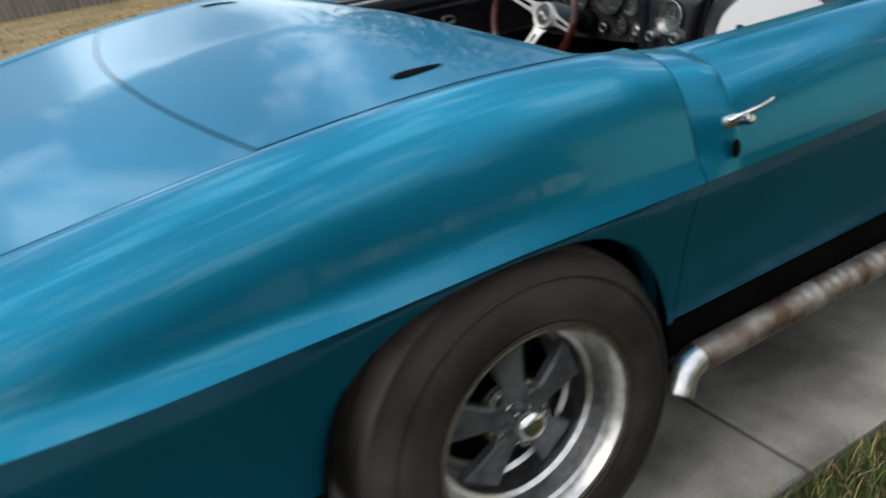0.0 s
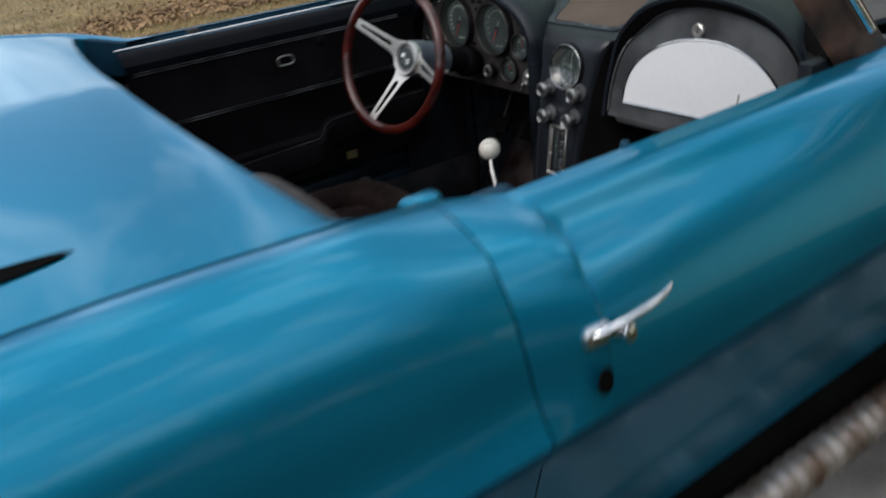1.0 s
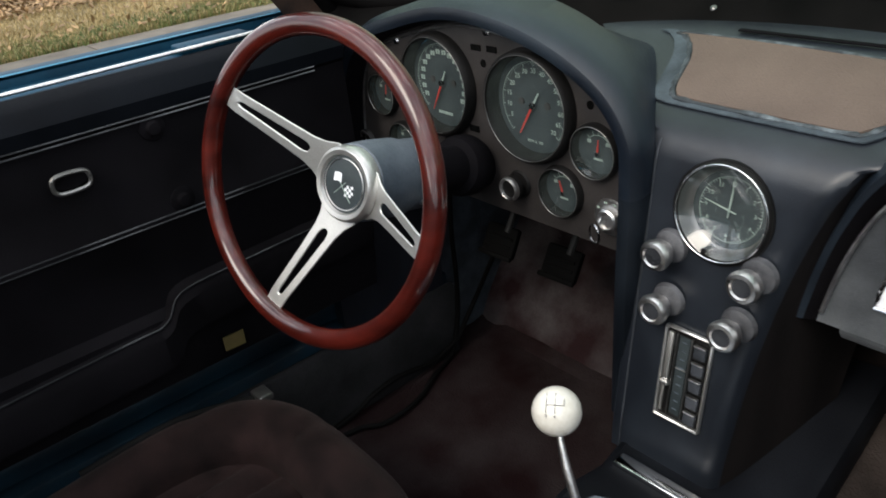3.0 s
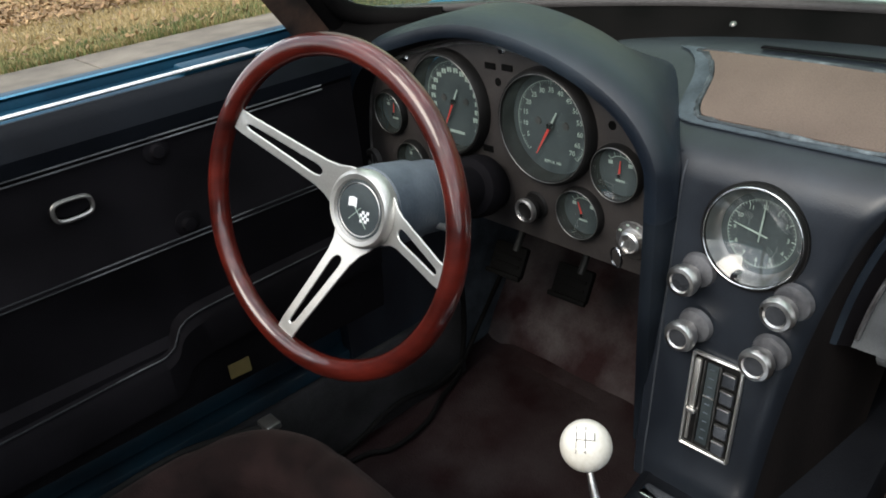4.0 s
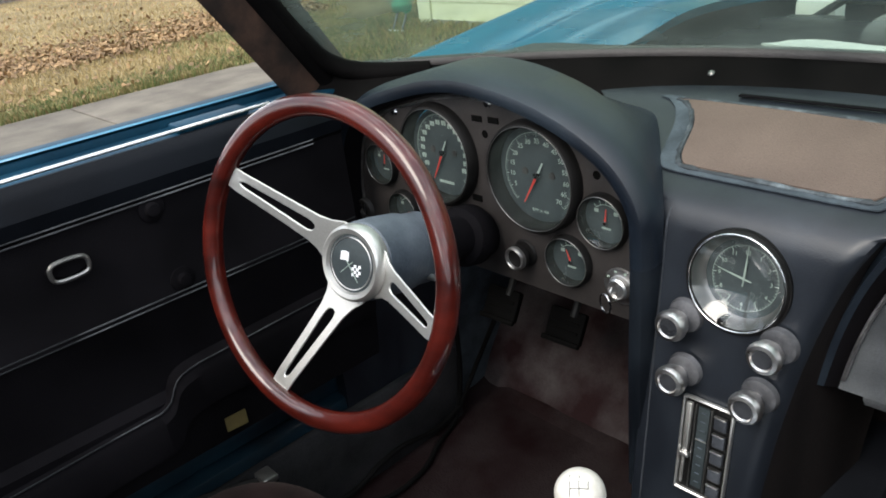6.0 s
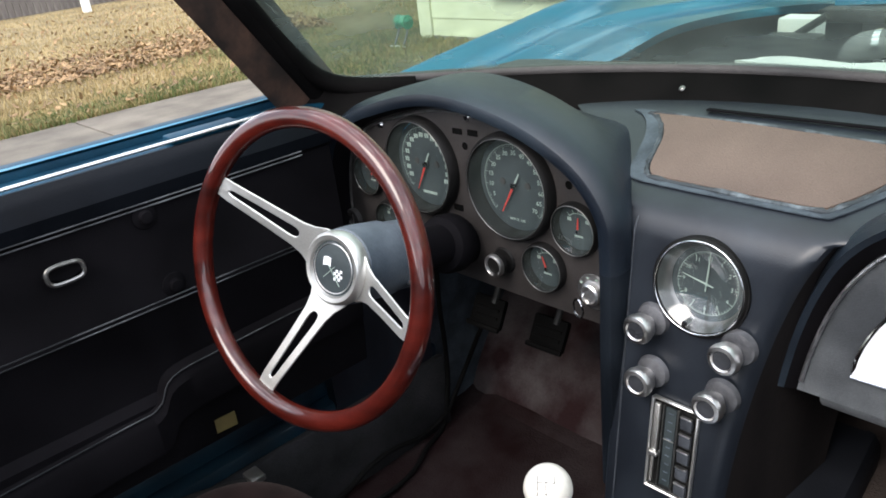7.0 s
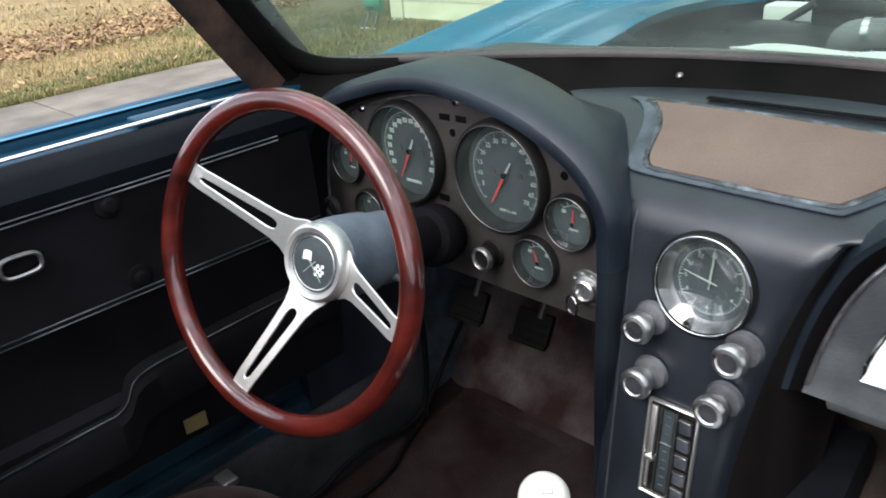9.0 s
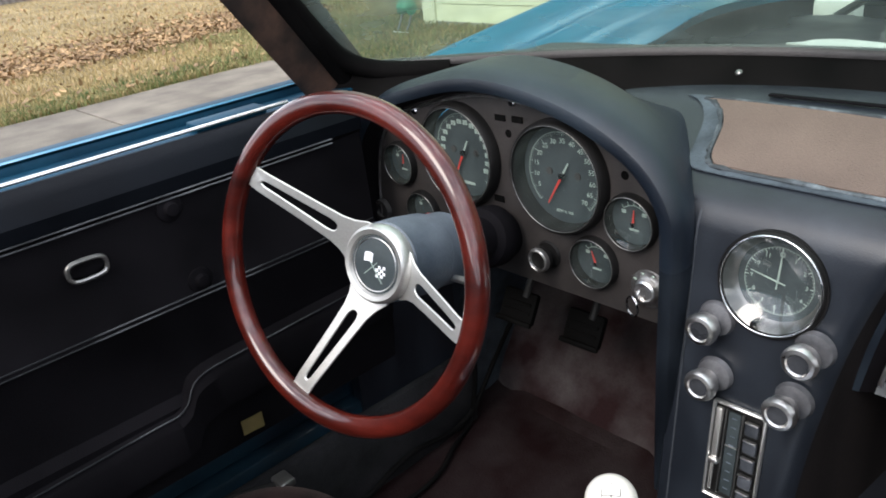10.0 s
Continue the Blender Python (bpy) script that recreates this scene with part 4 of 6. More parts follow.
# tunnel and its carpet sides
tun = []
for y in np.linspace(0.27, 1.85, 18):
    w = 0.10 + 0.16 * max(0, y - 1.2)
    top = 0.47 + 0.12 * max(0, y - 1.3)
    prof = [(-w - 0.05, 0.26), (-w - 0.035, 0.38), (-w, top - 0.06), (-w + 0.03, top - 0.012), (-w + 0.06, top), (w - 0.06, top), (w - 0.03, top - 0.012), (w, top - 0.06), (w + 0.035, 0.38), (w + 0.05, 0.26)]
    tun.append([(0.040 + x, y, z) for x, z in prof])
tunnel = part("tunnel", recalc(grid(tun)), "carpet_side", car, "carpeted transmission tunnel")
arm_pts = [(-0.072, -0.06), (-0.064, 0.0), (-0.060, 0.030), (-0.052, 0.040), (0.052, 0.040), (0.060, 0.030), (0.066, 0.0), (0.076, -0.06)]
part("tunnel_cover", recalc(grid([[(0.045 + x, y, 0.524 + z * k) for x, z in arm_pts] for y, k in ((0.30, 1.0), (0.50, 1.0), (0.70, 1.0), (0.775, 0.95), (0.815, 0.75), (0.84, 0.35), (0.85, 0.0))])), "vinyl_pad", tunnel, "blue-black vinyl tunnel cover")
part("brake_slot", box(0.032, 0.640, 0.5630, 0.052, 0.765, 0.5652, 0.0005), "dark", tunnel)
lever = spline([(0.046, 0.755, 0.563), (0.040, 0.775, 0.569), (0.024, 0.828, 0.567), (0.010, 0.880, 0.562), (0.004, 0.905, 0.556)], 6)
part("handbrake_lever", tube(lever, [0.005 + 0.0045 * min(1, k / 10) for k in range(len(lever))], 10), "alu", tunnel, "bright metal handbrake lever")
# console body, sinking towards the foot of the centre stack
XL = curve_of([0.80, 0.86, 0.93, 1.01, 1.10, 1.18, 1.26, 1.55], [0.000, 0.010, -0.012, -0.050, -0.072, -0.080, -0.098, -0.11])
XR = curve_of([0.80, 0.86, 0.96, 1.03, 1.12, 1.24, 1.48, 1.55], [0.104, 0.132, 0.142, 0.172, 0.164, 0.142, 0.125, 0.12])
ZT = curve_of([0.80, 0.86, 1.10, 1.16, 1.22, 1.30, 1.55], [0.520, 0.537, 0.537, 0.522, 0.500, 0.500, 0.55])
body_rows = []
for y in np.linspace(0.80, 1.55, 40):
    a, b, z = XL(y), XR(y), ZT(y)
    body_rows.append([(a - 0.020, y, 0.40), (a - 0.010, y, z - 0.045), (a - 0.004, y, z - 0.012), (a + 0.002, y, z - 0.002), (a + 0.010, y, z + 0.001), (a + 0.016, y, z - 0.001), (b - 0.018, y, z - 0.001), (b - 0.011, y, z + 0.002), (b - 0.003, y, z), (b + 0.003, y, z - 0.010), (b + 0.006, y, z - 0.030), (b + 0.004, y, z - 0.075)])
part("console_body", recalc(grid(body_rows)), "console_vinyl", tunnel, "dark blue moulded console body")

# shifter plate
PZ = 0.546
plate = [(-0.052, 1.062), (-0.030, 1.115), (0.010, 1.135), (0.118, 1.128), (0.150, 1.095), (0.158, 1.020), (0.140, 0.930), (0.128, 0.842), (0.112, 0.830), (0.050, 0.830), (0.036, 0.850), (0.005, 0.940)]
hole = [(0.012, 0.986), (-0.012, 1.004), (-0.026, 1.040), (-0.028, 1.075), (-0.010, 1.100), (0.010, 1.110), (0.040, 1.100), (0.058, 1.080), (0.060, 1.045), (0.056, 0.994)]
console = part("shift_console", slab(plate, 0.016, pose(0, 0, PZ - 0.010), 0.004, holes=[hole]), "alu_grey", car, "grey metal shifter console plate")
# shallow black slab; its colour stands for the dark of a deep well
part("shift_well", slab([(0.014 + 1.03 * (x - 0.014), 1.04 + 1.03 * (y - 1.04)) for x, y in hole], 0.002, pose(0, 0, PZ - 0.0085)), "dark", console)
part("plate_lip", tube([(x, y, PZ + 0.006) for x, y in [(p.x, p.y) for p in spline([(x, y, 0) for x, y in hole], 3, True)]], 0.003, 6, closed=True), "alu", console)
part("ash_tray", lathe([(0.040, 0.0), (0.040, 0.003), (0.036, 0.004), (0.033, 0.002), (0.030, 0.0012), (0, 0.0012)], 30, pose(0.098, 1.050, PZ + 0.006)), "alu_grey", console)
part("tray_screw", lathe([(0, 0.007), (0.007, 0.006), (0.008, 0)], 12, pose(0.112, 1.030, PZ + 0.006)), "chrome", console)
part("pattern_plate", box(0.048, 0.905, PZ + 0.006, 0.098, 0.962, PZ + 0.0115, 0.001), "alu_grey", console)
part("rear_tray", slab([(0.050, 0.836), (0.112, 0.836), (0.123, 0.846), (0.134, 0.925), (0.136, 0.962), (0.022, 0.972), (0.012, 0.945), (0.041, 0.852)], 0.003, pose(0, 0, PZ + 0.006), 0.001), "plate_dark", console, "dark grey rear section of the shifter plate")
part("boot", recalc(lathe([(0.020, -0.010), (0.016, -0.004), (0.010, 0.000), (0.007, 0.002)], 20, pose(0.012, 1.050, PZ))), "cable", console)
shift = part("shift_lever", tube(spline([(0.012, 1.050, PZ - 0.01), (0.000, 1.052, 0.59), (-0.028, 1.062, 0.64), (-0.048, 1.074, 0.676)], 5), [0.0036 + 0.0020 * math.sin(math.pi * min(1.0, k / 15)) ** 2 - 0.0008 * k / 15 for k in range(16)], 10), "chrome_worn", car)
BALL = (-0.051, 1.077, 0.684)
knob = part("shift_ball", ball(BALL, 0.0265, 4), "knob_white", shift, "ivory white shift ball with engraved gear pattern")
km = facing(BALL, (0.35, -0.48, 0.80))


def on_ball(x, y):
    return km @ Vector((x, y, math.sqrt(max(0, 0.0268 ** 2 - x * x - y * y))))


for a, b in (((-0.009, 0.008), (-0.009, -0.008)), ((0.0, 0.008), (0.0, -0.008)), ((0.009, 0.008), (0.009, 0.0)), ((-0.009, 0.0), (0.009, 0.0))):
    part("pattern_line", tube([on_ball(a[0] + (b[0] - a[0]) * k / 6, a[1] + (b[1] - a[1]) * k / 6) for k in range(7)], 0.0004, 5), "ink", knob)
letters("gear_numbers", [("1", -0.009, 0.0115, 0.005, 0), ("2", -0.009, -0.0115, 0.005, 0), ("3", 0, 0.0115, 0.005, 0), ("4", 0, -0.0115, 0.005, 0)], "ink", knob, km @ Matrix.Translation((0, 0, 0.0242)))


# ---- seats ----
def squircle(t, w, d, p=2.5):
    a, b = math.cos(t), math.sin(t)
    k = (abs(a) ** p + abs(b) ** p) ** (-1 / p)
    return Vector((a * k * w / 2, b * k * d / 2, 0))


def roll(w, d, wi, di, ci, high, low, seams=(), n=96, skirt=True, p=3.2):
    """A stuffed roll round an inner panel: outer size w, d; inner wi, di with its middle at ci."""
    rows = []
    for k in range(n):
        t = 2 * math.pi * k / n
        o, i = squircle(t, w, d, p), squircle(t, wi, di, p) + Vector((0, ci, 0))
        dip = sum(math.exp(-(((t - s + math.pi) % (2 * math.pi) - math.pi) / 0.045) ** 2) for s in seams)
        row = []
        for j in range(15):
            a = math.pi * j / 14
            f = 0.5 - 0.5 * math.cos(a)
            z = low + (high - low) * math.sin(a) ** 0.7 if j < 8 else high * math.sin(a) ** 0.55 * 1.0
            row.append(i.lerp(o, f) + Vector((0, 0, z - 0.006 * dip * math.sin(a))))
        if skirt:
            row.append(o * 0.985 + Vector((0, 0, -0.09)))
        rows.append(row)
    return grid(rows, wrap_u=True)


def inner_panel(wi, di, ci, low, grooves, along=False, crown=0.012, p=3.2):
    """The sewn middle of a cushion; grooves across it, or along it."""
    rows = []
    for j in range(81):
        b = math.sin(math.pi / 2 * (j / 40 - 1))
        half = (max(0.0, 1 - abs(b) ** p)) ** (1 / p) * wi / 2
        row = []
        for i in range(41):
            a = i / 20 - 1
            x, y = a * half, b * di / 2 + ci
            z = low + crown * (1 - a * a) * (1 - b * b)
            z -= sum(0.012 * math.exp(-(((x if along else y) - g) / 0.007) ** 2) for g in grooves) * (1 - abs(a) ** 8)
            row.append((x, y, z))
        rows.append(row)
    return grid(rows)


def seat(cx, w, back_y, back_z):
    base = part("seat", box(cx - w / 2 + 0.03, 0.46, 0.27, cx + w / 2 - 0.03, 0.93, 0.40, 0.02), "vinyl", car, "low bucket seat in worn brown velour")
    m = pose(cx, 0.725, 0.402, 4, 0, 0)
    bm = roll(w, 0.58, w - 0.20, 0.40, -0.015, 0.110, 0.062, seams=(0.55, math.pi - 0.55, math.pi / 2 + 0.25))
    bm.transform(m)
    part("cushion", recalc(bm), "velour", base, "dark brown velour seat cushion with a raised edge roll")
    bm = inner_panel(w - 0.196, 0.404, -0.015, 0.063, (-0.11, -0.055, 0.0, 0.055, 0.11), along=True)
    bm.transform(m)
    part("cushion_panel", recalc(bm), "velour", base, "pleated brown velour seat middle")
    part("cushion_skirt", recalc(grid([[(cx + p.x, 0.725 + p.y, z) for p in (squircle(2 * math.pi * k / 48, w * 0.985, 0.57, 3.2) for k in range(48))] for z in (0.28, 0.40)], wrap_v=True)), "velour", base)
    m = pose(cx, back_y + 0.028, back_z, 73, 0, 180)
    bm = roll(w, 0.50, w - 0.19, 0.34, -0.02, 0.105, 0.082, skirt=False, p=3.4)
    bm.transform(m)
    back = part("backrest", recalc(bm), "velour_lit", base, "grey-brown velour backrest, lightened for sky light")
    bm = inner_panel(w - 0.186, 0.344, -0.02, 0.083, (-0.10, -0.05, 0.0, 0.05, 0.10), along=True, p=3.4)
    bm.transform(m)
    part("backrest_panel", recalc(bm), "velour_lit", base, "vertically pleated backrest middle")
    rows = [[m @ (squircle(2 * math.pi * k / 64, w * f, 0.50 * f, 3.4) + Vector((0, 0, z))) for k in range(64)] for f, z in ((0.995, 0.004), (1.0, -0.02), (0.97, -0.045), (0.6, -0.055), (0.0, -0.055))]
    part("back_shell", recalc(grid(rows, wrap_v=True)), "vinyl", base)
    ring = [m @ (squircle(2 * math.pi * k / 72, w * 1.005, 0.503, 3.4) + Vector((0, 0, -0.022))) for k in range(72)]
    part("piping", tube(ring, 0.008, 8, closed=True), "alu", base, "bright seat-edge trim")
    for s in (-1, 1):
        part("hinge", box(cx + s * w / 2 - 0.012, 0.43, 0.43, cx + s * w / 2 + 0.012, 0.50, 0.50, 0.006), "chrome_worn", base)


seat(-0.355, 0.50, 0.350, 0.632)
seat(0.380, 0.47, 0.350, 0.668)
part("belt_buckle", box(-0.552, 0.947, 0.506, -0.520, 0.972, 0.518, 0.004), "cone", car, "metal seat belt buckle")
part("belt_webbing", tube(spline([(-0.585, 0.70, 0.50), (-0.580, 0.84, 0.508), (-0.540, 0.95, 0.507)], 6), 0.007, 8), "cable", car)


# ---- dashboard ----
def offset_arch(pts, d):
    out = []
    for i, p in enumerate(pts):
        t = (pts[min(i + 1, len(pts) - 1)] - pts[max(i - 1, 0)]).normalized()
        out.append(p + Vector((-t.z, 0, t.x)) * d)
    return out


def cowl_pad(name, arch, yp, lip, side):
    """A padded hood over a half-round panel: arch (x, z) from the middle of the car outwards."""
    pts = spline([(x, 0, z) for x, z in arch], 6)
    rows, sgn = [], side
    inner = offset_arch(pts, sgn * (0.030 if side > 0 else 0.034))
    mid = offset_arch(pts, sgn * (0.024 if side > 0 else 0.015))
    nose = offset_arch(pts, sgn * (0.015 if side > 0 else 0.008))
    lip1, lip2 = offset_arch(pts, sgn * 0.0075), offset_arch(pts, sgn * 0.0025)
    for p, a, b, c, e, f in zip(pts, inner, mid, nose, lip1, lip2):
        in_side = max(0.0, 0.37 - abs(p.x))
        yl = lip + (yp - 0.006 - lip) * (max(0.0, min(1.0, (0.215 - p.x) / 0.12)) ** 1.4 if side < 0 else 0.0)
        xe = p.x - side * 0.42 * in_side
        yw = wind_y(xe) - 0.075
        zt = min(p.z, 0.955)
        rows.append([(a.x, yp, a.z), (a.x, yl + 0.020, a.z), (b.x, yl + 0.003, b.z), (c.x, yl, c.z), (e.x, yl + 0.002, e.z), (f.x, yl + 0.009, f.z), (p.x, yl + 0.019, p.z + 0.001), (p.x, yl + 0.034, p.z + 0.003), (p.x * 0.72 + xe * 0.28, yl + 0.10, p.z + 0.002), (xe * 0.6 + p.x * 0.4, yl * 0.35 + yw * 0.65, 0.45 * p.z + 0.55 * zt + 0.012), (xe, yw, zt)])
    cut = sum(1 for p in pts if p.z < 0.86 and abs(p.x) < 0.3) if side > 0 else 0
    skin = merge(grid([r[7:] for r in rows]), grid([r[2:8] for r in rows[max(0, cut - 1):]]))
    bmesh.ops.remove_doubles(skin, verts=skin.verts, dist=1e-5)
    hood = part(name, recalc(skin), "hood_vinyl", car, "padded blue-black dash hood")
    if cut:
        part("hood_leg", recalc(grid([r[2:8] for r in rows[:cut]])), "hood_side", hood, "rolled hood edge by the centre stack, darkened for shade")
    # lining is black vinyl so that the shade under the hood is painted
    part("hood_lining", recalc(grid([r[:3] for r in rows])), "vinyl", hood, "underside of the dash hood, blackened for its shade")
    return hood


L_ARCH = [(-0.102, 0.52), (-0.101, 0.70), (-0.098, 0.86), (-0.105, 0.917), (-0.142, 0.967), (-0.208, 1.005), (-0.287, 1.029), (-0.37, 1.040), (-0.44, 1.036), (-0.520, 1.017), (-0.606, 0.987), (-0.668, 0.932), (-0.698, 0.84), (-0.704, 0.74)]
R_ARCH = [(0.062, 0.725), (0.076, 0.80), (0.097, 0.866), (0.127, 0.918), (0.172, 0.962), (0.257, 1.019), (0.365, 1.042), (0.489, 1.030), (0.577, 0.993), (0.632, 0.93), (0.655, 0.85), (0.660, 0.74)]
LP, LL, RP, RL = 1.306, 1.268, 1.345, 1.298
dash = cowl_pad("dashboard", L_ARCH, LP, LL, 1)
dash_r = cowl_pad("dashboard_passenger_side", R_ARCH, RP, RL, -1)
dash_r.name = "dashboard"

# middle slope with the speaker
slope_z = curve_of([1.300, 1.312, 1.335, 1.40, 1.48, 1.56], [0.880, 0.906, 0.920, 0.944, 0.974, 0.985])
STEP = 44
prof = spline([(0, 1.2525, 0.485), (0, 1.2555, 0.525), (0, 1.267, 0.60), (0, 1.282, 0.70), (0, 1.297, 0.80), (0, 1.3035, 0.845), (0, 1.308, 0.875), (0, 1.3125, 0.893), (0, 1.322, 0.9075), (0, 1.337, 0.9185), (0, 1.365, 0.931), (0, 1.40, 0.944), (0, 1.44, 0.959), (0, 1.48, 0.974), (0, 1.52, 0.981), (0, 1.56, 0.985)], 8)
FACE_R = curve_of([0.485, 0.582, 0.683, 0.785, 0.862, 0.905, 0.92], [0.040, 0.046, 0.056, 0.074, 0.096, 0.116, 0.126])
mid_rows = []
for p in prof:
    y, z = p.y, p.z
    k = max(0.0, y - 1.325)
    a, b = -0.114 - 1.25 * k, FACE_R(z) + 1.55 * k
    flat = max(0.0, min(1.0, (y - 1.318) / 0.03))
    row = [(a, y + 0.12 * (1 - flat), z), (a, y + 0.004 * (1 - flat), z), (a + 0.003, y, z)] + [(a + 0.003 + (b - a - 0.023) * j / STEP, y, z) for j in range(1, STEP + 1)]
    for dx, dy, up in ((0.008, 0.0015, 0.000), (0.015, 0.006, -0.002), (0.019, 0.014, -0.006), (0.022, 0.026, -0.014), (0.030, 0.060, -0.04), (0.060, 0.22, -0.10)):
        ext = max(0.0, min(1.0, (y - 1.318) / 0.035))
        row.append((b - 0.020 + dx * (1 - 0.55 * flat * (1 - ext) * max(0, dx - 0.02) / 0.04), y + dy * (1 - flat), z + up * flat * (1 - 0.9 * ext)))
    mid_rows.append(row)
CLOCK_X, CLOCK_Z, CLOCK_R = -0.0077, 0.8425, 0.0545
sheet = recalc(grid([r[:STEP + 6] for r in mid_rows]))
bmesh.ops.delete(sheet, geom=[f for f in sheet.faces if f.calc_center_median().y < 1.33 and math.hypot(f.calc_center_median().x - CLOCK_X, f.calc_center_median().z - CLOCK_Z) < CLOCK_R * 1.0], context="FACES")
mid_top = part("dash_centre", sheet, "vinyl_scuffed", car, "worn vinyl dash centre around the speaker and clock")
part("console_side", recalc(grid([r[STEP + 5:] for r in mid_rows])), "stack_side", mid_top, "side of the centre stack, vinyl darkened for shade")
part("edge_piping", tube([(-0.0985, p.y - 0.0005, p.z) for p in prof if p.z < 0.905], 0.0012, 6), "plate_dark", mid_top)
spk = [(-0.176, 1.482), (-0.041, 1.482), (0.099, 1.475), (0.150, 1.468), (0.150, 1.444), (0.122, 1.402), (0.098, 1.372), (0.080, 1.366), (-0.02, 1.367), (-0.100, 1.369), (-0.118, 1.374), (-0.128, 1.390), (-0.134, 1.412), (-0.141, 1.437), (-0.155, 1.460), (-0.170, 1.474)]
bm = slab([(p.x, p.y) for p in spline([(x, y, 0) for x, y in spk], 3, True)], 0.003)
for v in bm.verts:
    v.co.z += slope_z(v.co.y) + 0.001
part("speaker_cover", bm, "speaker", mid_top, "sun-faded brown speaker cover")
ringpts = [Vector((x, y, slope_z(y) + 0.0015)) for x, y in [(-0.01 + (x + 0.01) * 1.03, 1.425 + (y - 1.425) * 1.05) for x, y in spk]]
ring = spline(ringpts, 5, True)
part("speaker_edge", tube(ring, [0.0035 + 0.0015 * math.sin(1.7 * k) * math.sin(0.6 * k) for k in range(len(ring))], 8, closed=True), "worn_edge", mid_top)
band = [(p.x, p.y) for p in spline([(-0.01 + (x + 0.01) * 1.155 - 0.006, 1.425 + (y - 1.425) * 1.16 - 0.002, 0) for x, y in spk], 3, True)]
hole_in = [(p.x, p.y) for p in spline([(-0.01 + (x + 0.01) * 1.02, 1.425 + (y - 1.425) * 1.03, 0) for x, y in spk], 3, True)]
bm = slab(band, 0.0015, None, 0.0, holes=[hole_in])
for v in bm.verts:
    v.co.z += slope_z(v.co.y) + 0.0012
part("speaker_surround", bm, "worn_band", mid_top, "peeling blue-grey vinyl round the speaker")
part("defrost_slot", box(-0.120, 1.5035, 0.9815, 0.20, 1.5125, 0.9842, 0.001), "vinyl", mid_top)


# gauge panel
def fill_panel(arch, inset, bottom, side):
    pts = offset_arch(spline([(x, 0, z) for x, z in arch], 5), side * inset)
    pts = [p for p in pts if p.z > bottom]
    return [(p.x, p.z) for p in pts] + [(pts[-1].x, bottom), (pts[0].x, bottom)]


panel_out = fill_panel(L_ARCH, 0.018, 0.748, 1)
GM = facing((0, LP, 0), (0, -1, 0))
DIALS = [(-0.2837, 0.912, 0.0697, "tach", 0), (-0.4605, 0.914, 0.0697, "speed", 0), (-0.178, 0.875, 0.0335, "small", 5), (-0.2335, 0.807, 0.0330, "small", -20), (-0.598, 0.877, 0.0325, "small", 8), (-0.556, 0.8045, 0.0325, "small", 80)]
panel = part("gauge_panel", slab(panel_out, 0.008, GM @ pose(0, 0, -0.004), holes=[oval(x, z, r * 1.02, r * 1.02, 40) for x, z, r, kind, turn in DIALS]), "gauge_panel", dash, "dark brown-black instrument panel")
edge = [GM @ Vector((x, z, 0.0062)) for x, z in [(p.x, p.z) for p in offset_arch(spline([(x, 0, z) for x, z in L_ARCH], 5), 0.0365) if p.z > 0.76]]
part("panel_trim", tube(edge, 0.0022, 6), "chrome_worn", panel, "thin chrome panel trim")
part("knee_panel", recalc(grid([[(x, LP - 0.002, 0.752), (x, LP + 0.03, 0.735), (x, LP + 0.12, 0.73)] for x in (-0.66, -0.4, -0.10)])), "vinyl", dash)


def arc_ticks(r0, r1, a0, a1, n, w, major=0):
    bm = bmesh.new()
    for k in range(n + 1):
        a = radians(a0 + (a1 - a0) * k / n)
        ww, rr = (w * 1.8, r0 - 0.002) if major and k % major == 0 else (w, r0)
        c, s = math.sin(a), math.cos(a)
        vs = [bm.verts.new((r * c + t * s, r * s - t * c, 0)) for r, t in ((rr, -ww), (r1, -ww), (r1, ww), (rr, ww))]
        bm.faces.new(vs)
    return bm


def arc_band(r0, r1, a0, a1, n=40):
    return grid([[(r * math.sin(a), r * math.cos(a), 0) for r in (r0, r1)] for a in (radians(a0 + (a1 - a0) * k / n) for k in range(n + 1))])


def needle(r, tail, w, a, m):
    c = Matrix.Rotation(-radians(a), 4, "Z")
    bm = slab([(-w, 0.0), (-w * 0.35, r), (w * 0.35, r), (w, 0.0)], 0.001, m @ c)
    tl = slab([(-w * 0.8, 0.0), (w * 0.8, 0.0), (w * 0.5, -tail), (-w * 0.5, -tail)], 0.001, m @ c)
    return bm, tl


